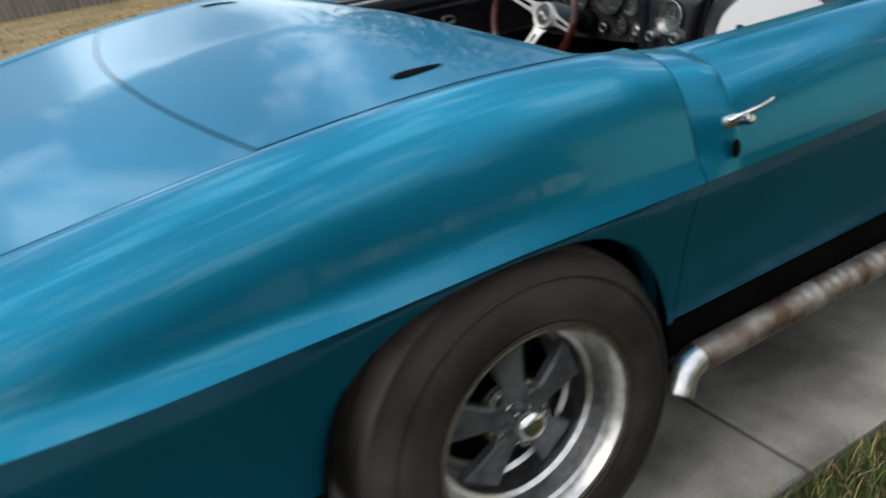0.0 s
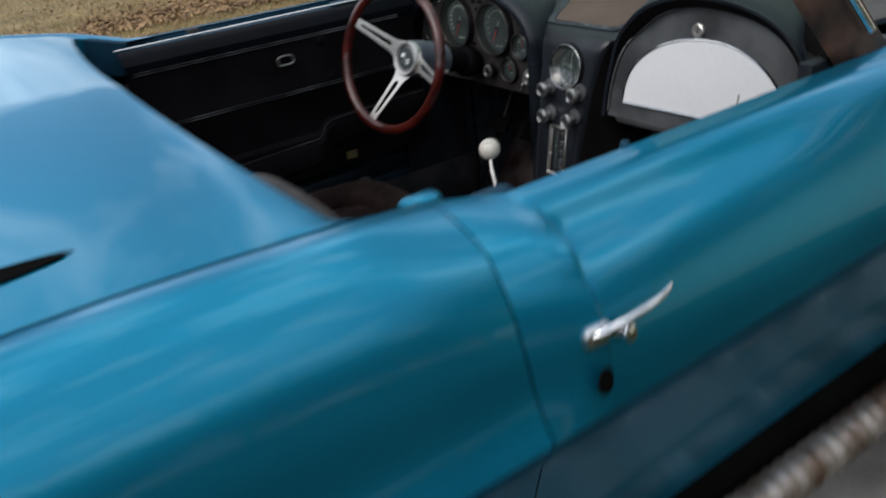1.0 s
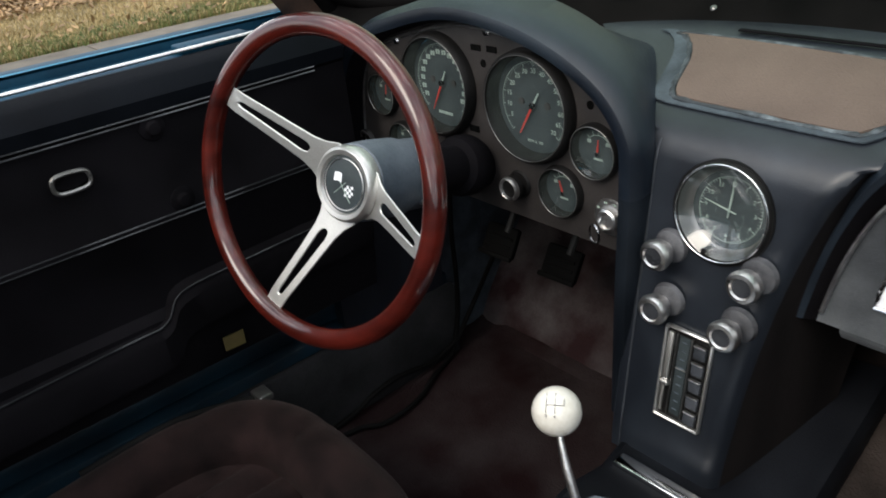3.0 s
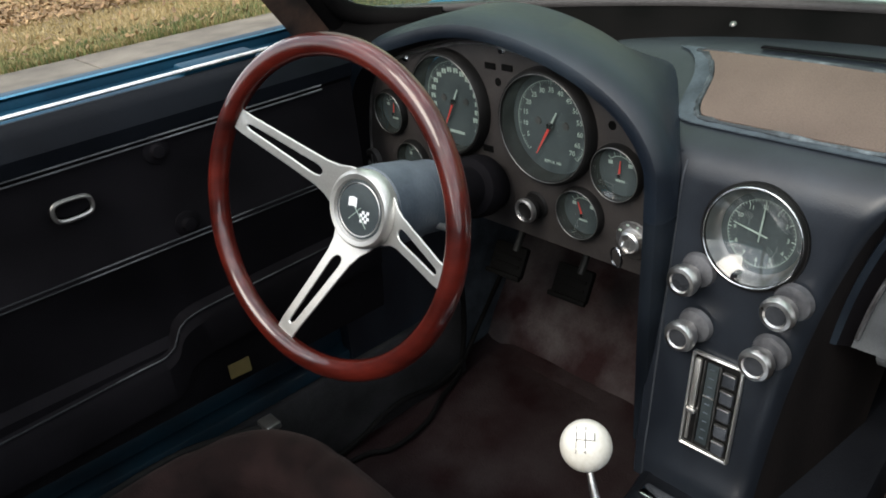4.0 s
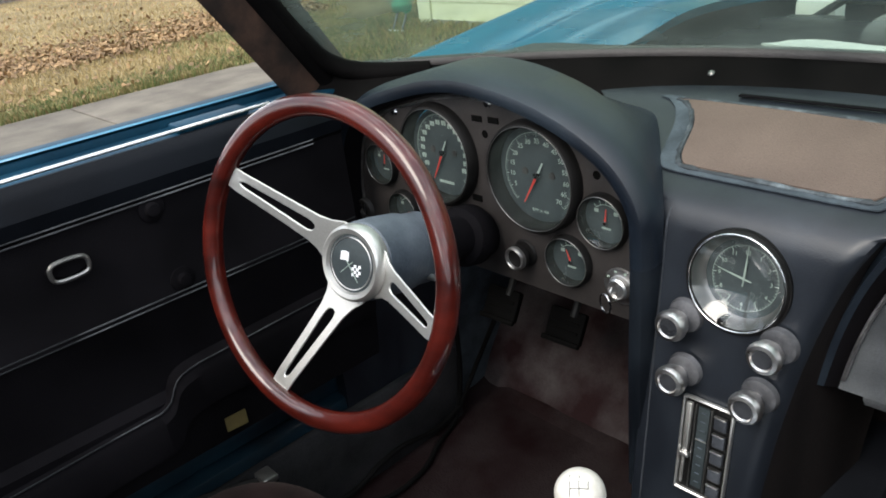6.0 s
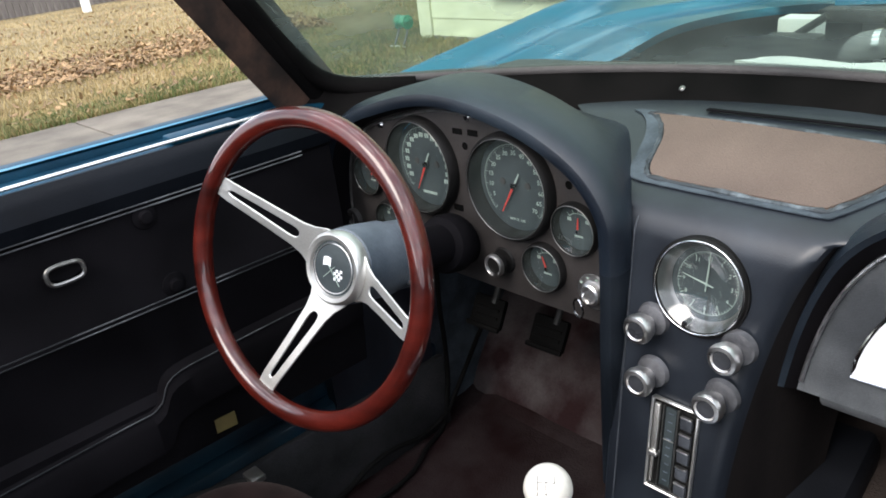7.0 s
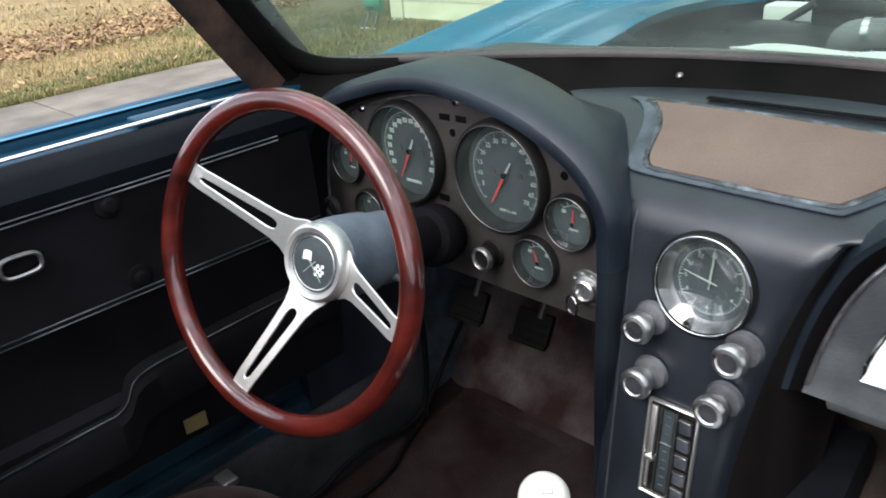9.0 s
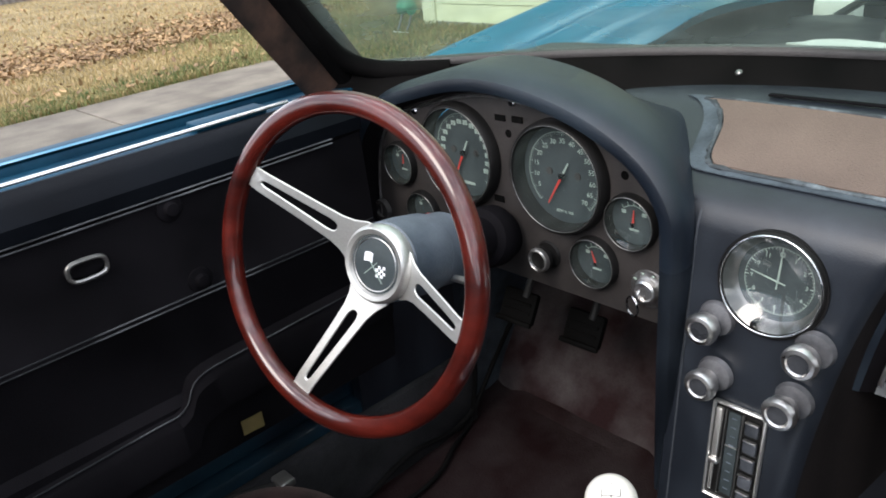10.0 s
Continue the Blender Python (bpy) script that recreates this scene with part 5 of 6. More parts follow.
def gauge(cx, cz, r, y, kind, n=(0, -1, 0), tilt=0.0):
    m = facing((cx, y, cz), n)
    deep = 0.006 if kind == "clock" else 0.0155 if r > 0.05 else 0.010
    wide = 1.085
    back = -0.019 if kind == "clock" else -0.0085 if r > 0.05 else -0.006
    body = part("gauge", lathe([(r * wide, min(-0.004, back)), (r * wide, 0.002), (r * (wide - 0.02), deep - 0.004), (r * 1.03, deep - 0.0006), (r * 1.0, deep), (r * 0.985, deep - 0.0012), (r * 0.97, deep - 0.004), (r * 0.965, back + 0.003), (r * 0.94, back)], 48, m), "gauge_body", car, {"tach": "round tachometer with red needle", "speed": "round speedometer with red needle", "clock": "round clock with chrome bezel"}.get(kind, "small round gauge with red needle"))
    lip = 0.0011 if kind == "clock" else 0.0006
    part("bezel", lathe([(r * 0.993 + lip * math.cos(q), deep + lip * math.sin(q)) for q in (math.pi * k / 5 for k in range(6))], 56, m), "chrome" if kind == "clock" else "cone", body, "thin chrome bezel")
    if kind == "clock":
        part("inner_cone", lathe([(r * 0.965, deep - 0.004), (r * 0.955, deep - 0.007), (r * 0.90, back + 0.006), (r * 0.82, back + 0.002)], 48, m), "cone", body, "tarnished silver inner ring")
    part("dial", lathe([(0, 0.0), (r * 0.93, 0.0)], 40, m @ Matrix.Translation((0, 0, back + 0.001))), "gauge_face", body)
    d = m @ Matrix.Translation((0, 0, back + 0.0018))
    if kind in ("tach", "speed"):
        bm = merge(arc_ticks(r * 0.755, r * 0.80, -135, 135, 70, 0.00025, 5), arc_band(r * 0.80, r * 0.81, -135, 135))
        bm.transform(d)
        part("scale", bm, "dial_ink", body, smooth=False)
        if kind == "tach":
            items = []
            for k in range(1, 15):
                a = radians(-135 + 270 * k * 5 / 70)
                items.append((str(k * 5), r * 0.64 * math.sin(a), r * 0.64 * math.cos(a), r * 0.135, 0))
            items.append(("RPM X 100", 0, -r * 0.72, r * 0.085, 0))
            letters("numerals", items, "dial_ink", body, d)
        else:
            for k in range(1, 17):
                a = radians(-135 + 270 * k / 17)
                part("numeral_bar", slab([(r * 0.64 * math.sin(a) + u * r * 0.062, r * 0.64 * math.cos(a) + v * r * 0.048) for u, v in ((-1, -1), (-0.15, -1), (-0.15, 0.2), (0.15, 0.2), (0.15, -1), (1, -1), (1, 1), (-1, 1))], 0.0004, d), "dial_ink", body)
            part("numeral_bar", slab([(-r * 0.22, -r * 0.68), (r * 0.22, -r * 0.68), (r * 0.22, -r * 0.62), (-r * 0.22, -r * 0.62)], 0.0004, d), "dial_ink", body)
        for s in (-1, 1):
            part("tell_tale", lathe([(0, 0.001), (r * 0.07, 0.001), (r * 0.075, 0)], 14, d @ Matrix.Translation((s * r * 0.32, 0.03 * r, 0))), "gauge_panel", body)
        a, b = needle(r * 0.68, r * 0.30, r * 0.026, -150 if kind == "tach" else -152, d @ Matrix.Translation((0, 0, 0.003)))
        part("needle", a, "red", body, "red needle")
        part("needle_tail", b, "dial_ink", body)
        part("needle_hub", lathe([(0, 0.003), (r * 0.06, 0.0026), (r * 0.075, 0)], 18, d @ Matrix.Translation((0, 0, 0.0035))), "chrome", body)
    elif kind == "clock":
        ring_r, r = r, r * 0.80
        items = [(str(k), r * 0.68 * math.sin(radians(30 * k)), r * 0.68 * math.cos(radians(30 * k)), r * 0.16, 0) for k in range(1, 13)]
        letters("numerals", items, "dial_ink", body, d)
        bm = merge(arc_ticks(r * 0.80, r * 0.85, 0, 354, 59, 0.0003, 5), arc_band(r * 0.85, r * 0.86, 0, 360, 60))
        bm.transform(d)
        part("scale", bm, "dial_ink", body, smooth=False)
        for ang, ln in ((-78, 0.72), (2, 0.80), (4, 0.5)):
            a, b = needle(r * ln, r * 0.2, r * 0.022, ang, d @ Matrix.Translation((0, 0, 0.002)))
            part("hand_pointer", merge(a, b), "dial_ink", body)
        part("set_stem", lathe([(0, 0.016), (0.004, 0.015), (0.0045, 0.002), (0.006, 0)], 12, m @ Matrix.Translation((-0.010, -ring_r * 0.84, deep - 0.014))), "chrome", body)
        r = ring_r
    else:
        bm = merge(arc_ticks(r * 0.62, r * 0.78, -42, 42, 4, 0.0005), arc_band(r * 0.60, r * 0.63, -42, 42, 14))
        bm.transform(d @ Matrix.Translation((0, -r * 0.05, 0)))
        part("scale", bm, "dial_ink", body, smooth=False)
        for k in range(2):
            part("numeral_bar", slab([(x + (2 * k - 1) * r * 0.42, y) for x, y in ((-r * 0.09, r * 0.22), (r * 0.09, r * 0.22), (r * 0.09, r * 0.36), (-r * 0.09, r * 0.36))], 0.0003, d), "dial_ink", body)
        part("numeral_bar", slab([(-r * 0.2, -r * 0.40), (r * 0.2, -r * 0.40), (r * 0.2, -r * 0.32), (-r * 0.2, -r * 0.32)], 0.0003, d), "dial_ink", body)
        a, b = needle(r * 0.55, r * 0.12, r * 0.04, tilt, d @ Matrix.Translation((0, -r * 0.12, 0.0022)))
        part("needle", a, "red", body, "red needle")
        part("needle_hub", merge(b, lathe([(0, 0.002), (r * 0.07, 0.0016), (r * 0.08, 0)], 14, d @ Matrix.Translation((0, -r * 0.12, 0.0025)))), "chrome", body)
    # the glass is dished inwards
    sag = 0.34 * r if kind == "clock" else 0.17 * r if r > 0.05 else 0.22 * r
    gl = part("gauge_glass", lathe([(r * 0.968 * q, deep - 0.003 - sag * (1 - q * q)) for q in np.linspace(0, 1, 13)], 44, m), "glass", body)
    gl.visible_shadow = False
    return body


GY = LP - 0.005
for x, z, r, kind, turn in DIALS:
    gauge(x, z, r, GY, kind, tilt=turn)
for x, z in ((-0.554, 0.964), (-0.359, 0.998), (-0.668, 0.835)):
    part("screw", lathe([(0, 0.004), (0.004, 0.0035), (0.006, 0.001), (0.0065, 0)], 14, facing((x, GY + 0.002, z), (0, -1, 0))), "chrome", panel)
for x, z in ((-0.188, 0.931), (-0.368, 0.956)):
    # flat black disc painted as a hole
    part("panel_hole", lathe([(0, 0.0008), (0.0055, 0.0008), (0.006, 0)], 14, facing((x, GY + 0.0015, z), (0, -1, 0))), "dark", panel)
for x, z in ((-0.380, 0.976), (-0.350, 0.977)):
    part("warning_lens", box(x - 0.009, GY - 0.0008, z - 0.004, x + 0.009, GY + 0.002, z + 0.004), "dark", panel)
# a rectangular slot, drawn as a flat black block
part("warning_lens", box(-0.402, GY - 0.0008, 0.8555, -0.384, GY + 0.002, 0.8645), "dark", panel)
part("lighter_socket", lathe([(0.0, 0.002), (0.011, 0.003), (0.012, 0.008), (0.018, 0.008), (0.020, 0.0)], 22, facing((-0.662, GY, 0.785), (0, -1, 0))), "rubber", panel)

# pull knob and ignition switch
lk = facing((-0.309, GY, 0.797), (0, -1, 0))
switch = part("light_switch", lathe([(0.0, 0.0215), (0.0120, 0.0215), (0.0130, 0.0225), (0.0165, 0.0215), (0.0165, 0.012), (0.009, 0.009), (0.009, 0.004), (0.018, 0.003), (0.020, 0)], 28, lk), "gauge_body", panel, "black pull knob with a chrome ring")
part("knob_ring", lathe([(0.0122, 0.0215), (0.0128, 0.0245), (0.0142, 0.0255), (0.0160, 0.0245), (0.0170, 0.0215), (0.0168, 0.0185)], 28, lk), "chrome_worn", switch, "thin chrome ring")
ig = facing((-0.154, GY, 0.793), (0, -1, 0))
part("ignition_switch", lathe([(0.0, 0.010), (0.010, 0.011), (0.012, 0.013), (0.0145, 0.011), (0.016, 0.004), (0.018, 0.003), (0.024, 0.0025), (0.025, 0)], 28, ig), "chrome_worn", panel, "chrome ignition lock")
for k in range(4):
    a = radians(-60 + 40 * k)
    part("switch_mark", slab([(x + 0.0205 * math.sin(a), y + 0.0205 * math.cos(a)) for x, y in ((-0.002, -0.0012), (0.002, -0.0012), (0.002, 0.0012), (-0.002, 0.0012))], 0.0004, ig @ Matrix.Translation((0, 0, 0.0028))), "dial_ink", panel)
key_ring = thing("key_ring", "small steel split ring on the key in the ignition lock", "key ring")
part("key", slab(oval(0, 0, 0.008, 0.010, 14) , 0.002, ig @ Matrix.Translation((0, -0.002, 0.018)) @ Matrix.Rotation(radians(90), 4, "Y") @ Matrix.Translation((0, 0, -0.001))), "chrome_worn", key_ring)
part("split_ring", tube([ig @ Vector((-0.012 + 0.0105 * math.cos(a), -0.020 + 0.0125 * math.sin(a), 0.018 + 0.004 * math.cos(a))) for a in (2 * math.pi * k / 28 for k in range(28))], 0.0014, 8, closed=True), "chrome", key_ring)

# ---- centre stack ----
stack = mid_top
SN = (0, -0.988, 0.152)


def stack_y(z):
    return 1.2525 + (z - 0.505) * 0.15


gauge(CLOCK_X, CLOCK_Z, CLOCK_R, stack_y(CLOCK_Z) - 0.002, "clock", SN)
for x, z in ((-0.065, 0.785), (0.043, 0.785), (-0.0585, 0.719), (0.031, 0.722)):
    m = facing((x, stack_y(z), z), (0, -1, 0.02))
    part("dash_knob", lathe([(0.0, 0.033), (0.011, 0.033), (0.0125, 0.0355), (0.0165, 0.0345), (0.0188, 0.030), (0.0185, 0.026), (0.0170, 0.022), (0.0165, 0.018), (0.0095, 0.016), (0.0095, 0.005)], 32, m), "chrome_worn", stack, "satin chrome control knob")
    part("knob_cap", lathe([(0, 0.0338), (0.0108, 0.0334)], 24, m), "knob_grey", stack, "dark grey knob cap")
    part("knob_plate", lathe([(0.0, 0.008), (0.012, 0.008), (0.0195, 0.006), (0.0215, 0.0)], 32, m @ Matrix.Translation((0.003, 0.003, 0.0))), "alu_cast", stack, "dull grey knob escutcheon")
rm = facing((-0.020, stack_y(0.631), 0.631), SN)
w2, h2 = 0.0315, 0.0635
radio = part("radio", slab([(-w2, -h2), (w2, -h2), (w2, h2), (-w2, h2)], 0.008, rm, 0.002, holes=[[(-w2 + 0.0030, -h2 + 0.0035), (w2 - 0.0030, -h2 + 0.0035), (w2 - 0.0030, h2 - 0.0035), (-w2 + 0.0030, h2 - 0.0035)]]), "alu", car, "upright radio with chrome frame")
part("radio_face", box(-w2 + 0.002, -h2 + 0.002, 0.0, w2 - 0.002, h2 - 0.002, 0.002, m=rm), "gauge_body", radio)
part("tuning_slide", box(-w2 + 0.005, -0.010, 0.002, -w2 + 0.013, h2 - 0.008, 0.008, 0.002, m=rm), "alu", radio)
part("tuning_slide", box(-w2 + 0.005, -h2 + 0.008, 0.002, -w2 + 0.009, -0.014, 0.005, 0.001, m=rm), "alu", radio)
part("slide_knob", box(-w2 + 0.004, -0.016, 0.002, -w2 + 0.016, -0.010, 0.011, 0.002, m=rm), "chrome_worn", radio)
part("dial_strip", box(-0.012, -h2 + 0.010, 0.002, 0.002, h2 - 0.010, 0.0036, m=rm), "gauge_face", radio)
for x0, wide in ((-0.0145, 0.0010), (0.0050, 0.0014)):
    part("dial_rail", box(x0 - wide, -h2 + 0.008, 0.002, x0 + wide, h2 - 0.008, 0.006, 0.0006, m=rm), "cone", radio)
for k in range(9):
    part("dial_mark", box(-0.008, -0.046 + 0.0115 * k, 0.0036, -0.002, -0.0450 + 0.0115 * k, 0.0042, m=rm), "alu_grey", radio)
part("dial_pointer", box(-0.012, 0.010, 0.0042, 0.002, 0.0112, 0.0052, m=rm), "alu", radio)
for k in range(5):
    button = part("preset_button", box(0.009, -0.056 + 0.0225 * k, 0.002, 0.025, -0.039 + 0.0225 * k, 0.0085, 0.0025, m=rm), "plate_dark", radio, "dark square push button")
    part("button_edge", box(0.009, -0.0405 + 0.0225 * k, 0.004, 0.024, -0.0385 + 0.0225 * k, 0.0095, 0.0007, m=rm), "chrome_worn", button, "chrome button edge")
part("stack_base_strip", box(-0.074, 1.205, 0.499, 0.066, 1.228, 0.510, 0.004), "chrome", car, "polished metal strip at the foot of the centre stack")

# ---- glovebox ----
RM = facing((0, RP, 0), (0, -1, 0))
glove_out = fill_panel(R_ARCH, 0.030, 0.730, -1)
glove = part("glovebox_door", slab(glove_out, 0.010, RM @ pose(0, 0, -0.002)), "glove_vinyl", dash_r, "worn grey-black glovebox surround")
white = [(0.148, 0.772), (0.156, 0.810), (0.175, 0.850), (0.210, 0.886), (0.255, 0.914), (0.310, 0.933), (0.365, 0.940), (0.420, 0.939), (0.470, 0.926), (0.515, 0.902), (0.548, 0.870), (0.566, 0.832), (0.570, 0.788), (0.566, 0.775)]
white = [(p.x, p.y) for p in spline([(x, z, 0) for x, z in white], 3)]
part("white_panel", slab(white, 0.004, RM @ pose(0, 0, 0.008), 0.0008), "white_panel", glove, "white enamelled glovebox panel")
part("panel_beading", tube([RM @ Vector((x, z, 0.012)) for x, z in white], 0.0026, 8, closed=True), "chrome", glove)
trim_arc = [(p.x, p.z) for p in offset_arch(spline([(x, 0, z) for x, z in R_ARCH], 5), -0.0325) if p.z > 0.733]
part("arch_trim", tube([RM @ Vector((x, z, 0.0115)) for x, z in trim_arc], 0.0024, 8), "chrome_worn", glove)
part("glovebox_lock", lathe([(0, 0.006), (0.007, 0.006), (0.0085, 0.0085), (0.0125, 0.0085), (0.0155, 0.006), (0.0165, 0.0)], 30, facing((0.359, RP - 0.006, 0.957), (0, -1, 0))), "alu", glove, "round chrome push lock")
part("lock_slot", box(0.3582, RP - 0.0128, 0.953, 0.3598, RP - 0.0115, 0.961), "dark", glove)
for k in range(7):
    h = 0.024 if k == 0 else 0.011
    x = 0.462 + 0.0088 * k
    part("script_bar", slab([(x, 0.817), (x + 0.0025, 0.817), (x + 0.0065, 0.817 + h), (x + 0.004, 0.817 + h)], 0.0025, RM @ pose(0, 0, 0.012)), "chrome_worn", glove)
part("script_bar", slab([(0.463, 0.813), (0.526, 0.812), (0.526, 0.815), (0.463, 0.816)], 0.0025, RM @ pose(0, 0, 0.012)), "chrome_worn", glove)
part("glovebox_bottom", recalc(grid([[(x, RP - 0.0065, 0.733), (x, RP - 0.006, 0.725), (x, RP + 0.002, 0.714), (x, RP + 0.02, 0.710), (x, RP + 0.16, 0.710)] for x in (0.118, 0.38, 0.655)])), "glove_vinyl", dash_r)

# ---- steering wheel ----
WN = Vector((math.sin(radians(11.5)) * math.cos(radians(15.4)), -math.cos(radians(11.5)) * math.cos(radians(15.4)), math.sin(radians(15.4))))
WM = facing((-0.3622, 1.009, 0.8830), WN)
wheel_rim = part("steering_wheel", tube([WM @ Vector((0.1828 * math.cos(a), 0.1828 * math.sin(a), 0)) for a in (2 * math.pi * k / 96 for k in range(96))], 0.0128, 16, closed=True), "wood", car, "red-brown wood-rim steering wheel with slotted metal spokes")
DISH = -0.040
HUB = WM.inverted() @ Vector((-0.341, 1.047, 0.879))
for deg in (149, 249, 347):
    out = [(0.022, -0.034), (0.040, -0.029), (0.052, -0.0222), (0.066, -0.0186), (0.095, -0.0168), (0.178, -0.0132), (0.178, 0.0132), (0.095, 0.0168), (0.066, 0.0186), (0.052, 0.0222), (0.040, 0.029), (0.022, 0.034)]
    slot = [(0.064, 0.0), (0.0655, -0.0042), (0.070, -0.0062), (0.076, -0.0066), (0.153, -0.0034), (0.157, -0.002), (0.158, 0.0), (0.157, 0.002), (0.153, 0.0034), (0.076, 0.0066), (0.070, 0.0062), (0.0655, 0.0042)]
    bm = slab(out, 0.003, None, 0.0008, holes=[slot])
    bmesh.ops.subdivide_edges(bm, edges=[e for e in bm.edges if e.calc_length() > 0.05], cuts=3)
    for v in bm.verts:
        v.co.z += DISH + 0.038 * max(0, min(1, (v.co.x - 0.03) / 0.14)) ** 1.1
        k = 1 - max(0, min(1, (v.co.x - 0.03) / 0.14))
        v.co = Matrix.Rotation(radians(deg), 3, "Z") @ v.co + Vector((HUB.x * k, HUB.y * k, 0))
    bm.transform(WM)
    part("spoke", bm, "alu", wheel_rim, "slotted brushed aluminium spoke")
HM = WM @ Matrix.Translation((HUB.x, HUB.y, DISH))
part("horn_ring", lathe([(0.044, -0.010), (0.046, 0.006), (0.045, 0.014), (0.041, 0.018), (0.036, 0.017), (0.034, 0.013)], 44, HM), "alu", wheel_rim, "satin metal hub ring")
part("horn_button", lathe([(0, 0.015), (0.02, 0.0148), (0.034, 0.013), (0.035, 0.010)], 36, HM), "gauge_face", wheel_rim, "black horn button with flag emblem")
flag = [(-0.020, 0.004), (-0.018, 0.018), (-0.010, 0.019), (-0.003, 0.017), (-0.004, 0.003), (-0.011, 0.005)]
part("emblem_flag", slab([(x * 0.75, y * 0.75) for x, y in flag], 0.0008, HM @ pose(0, 0, 0.0148)), "white_panel", wheel_rim, "plain white flag shape")
for i in range(4):
    for j in range(4):
        if (i + j) % 2 == 0:
            part("emblem_check", slab([(0.003 + 0.0042 * i, -0.017 + 0.0042 * j), (0.0072 + 0.0042 * i, -0.017 + 0.0042 * j), (0.0072 + 0.0042 * i, -0.0128 + 0.0042 * j), (0.003 + 0.0042 * i, -0.0128 + 0.0042 * j)], 0.0008, HM @ pose(0, 0, 0.0147) @ Matrix.Scale(0.8, 4)), "white_panel", wheel_rim)
part("emblem_staff", merge(tube([HM @ Vector((-0.014, -0.012, 0.0155)), HM @ Vector((0.004, 0.003, 0.0155))], 0.0005, 5), tube([HM @ Vector((0.012, -0.020, 0.0155)), HM @ Vector((-0.006, 0.004, 0.0155))], 0.0005, 5)), "dial_ink", wheel_rim)
part("emblem_ring", tube([HM @ Vector((0.0305 * math.cos(a), 0.0305 * math.sin(a), 0.0140)) for a in (2 * math.pi * k / 40 for k in range(40))], 0.0007, 6, closed=True), "chrome_worn", wheel_rim)
part("column_shroud", lathe([(0.040, 0.002), (0.047, -0.004), (0.049, -0.03), (0.049, -0.070), (0.047, -0.074), (0.046, -0.076), (0.046, -0.115), (0.040, -0.120), (0.0, -0.120)], 40, HM), "shroud", wheel_rim, "blue-grey column shroud")
column = part("steering_column", lathe([(0.030, -0.10), (0.030, -0.20), (0.040, -0.205), (0.043, -0.215), (0.043, -0.235), (0.036, -0.245), (0.034, -0.42), (0.0, -0.42)], 32, HM), "vinyl", car, "black steering column")
part("signal_lever", tube([(-0.345, 1.14, 0.824), (-0.303, 1.138, 0.830), (-0.296, 1.138, 0.831)], [0.0034, 0.0050, 0.0046], 10), "alu", column)

# ---- pedals and hanging cables ----
def pedal(x, y, z):
    m = pose(x, y, z, -30, 0, 3)
    p = part("pedal", box(-0.038, -0.007, -0.030, 0.038, 0.007, 0.030, 0.005, m=m), "cable", car, "black rubber foot pedal")
    part("pedal_lip", box(-0.040, -0.013, -0.034, 0.040, -0.004, -0.024, 0.003, m=m), "cable", p)
    for k in range(2):
        part("pedal_rib", box(-0.030, -0.0095, -0.012 + 0.016 * k, 0.030, -0.006, -0.006 + 0.016 * k, 0.001, 1, m=m), "cable", p)
    part("pedal_arm", tube([(x + 0.012, y + 0.006, z + 0.02), (x + 0.022, y + 0.05, z + 0.12), (x + 0.020, y + 0.05, z + 0.26)], 0.007, 8), "engine", p)


pedal(-0.428, 1.522, 0.530)
pedal(-0.560, 1.500, 0.542)
part("gas_pedal", box(-0.025, -0.006, -0.075, 0.025, 0.006, 0.075, 0.005, m=pose(-0.235, 1.66, 0.42, -42, 0, 0)), "rubber", car)
cable = thing("cable", "loose black cables hanging under the dashboard to the floor", "cable")
part("cable_strand", tube(spline([(-0.530, 1.58, 0.72), (-0.560, 1.54, 0.58), (-0.583, 1.505, 0.509), (-0.644, 1.500, 0.385), (-0.650, 1.450, 0.313), (-0.650, 1.425, 0.295), (-0.650, 1.366, 0.284), (-0.648, 1.286, 0.299), (-0.648, 1.225, 0.293), (-0.646, 1.163, 0.276), (-0.640, 1.02, 0.268)], 7), 0.0050, 8), "cable", cable)
part("cable_strand", tube(spline([(-0.600, 1.42, 0.72), (-0.640, 1.445, 0.560), (-0.650, 1.455, 0.459), (-0.650, 1.450, 0.364), (-0.650, 1.425, 0.278), (-0.625, 1.354, 0.274), (-0.596, 1.293, 0.272), (-0.586, 1.232, 0.272), (-0.592, 1.187, 0.271), (-0.615, 1.151, 0.270), (-0.630, 1.03, 0.268)], 7), 0.0050, 8), "cable", cable)
wire = thing("wire", "thin bare wire lying in the passenger footwell", "wire")
part("wire_strand", tube(spline([(0.36, 1.02, 0.30), (0.42, 1.15, 0.36), (0.52, 1.28, 0.38), (0.64, 1.42, 0.36)], 7), 0.0022, 6), "alu_grey", wire)
hang = thing("loose_wire", "thin tan wires hanging under the glovebox", "wire")
for dx, drop, bend in ((0.0, 0.22, 0.012), (0.016, 0.14, -0.010), (0.030, 0.11, 0.014), (0.042, 0.13, -0.006), (0.010, 0.16, 0.018)):
    part("wire_strand", tube(spline([(0.205 + dx, 1.440, 0.715), (0.203 + dx + bend, 1.455, 0.715 - 0.35 * drop), (0.212 + 0.4 * dx, 1.470, 0.715 - 0.7 * drop), (0.206 + 0.3 * dx - bend, 1.480, 0.715 - drop)], 6), 0.0015, 6), "wire_tan", hang)


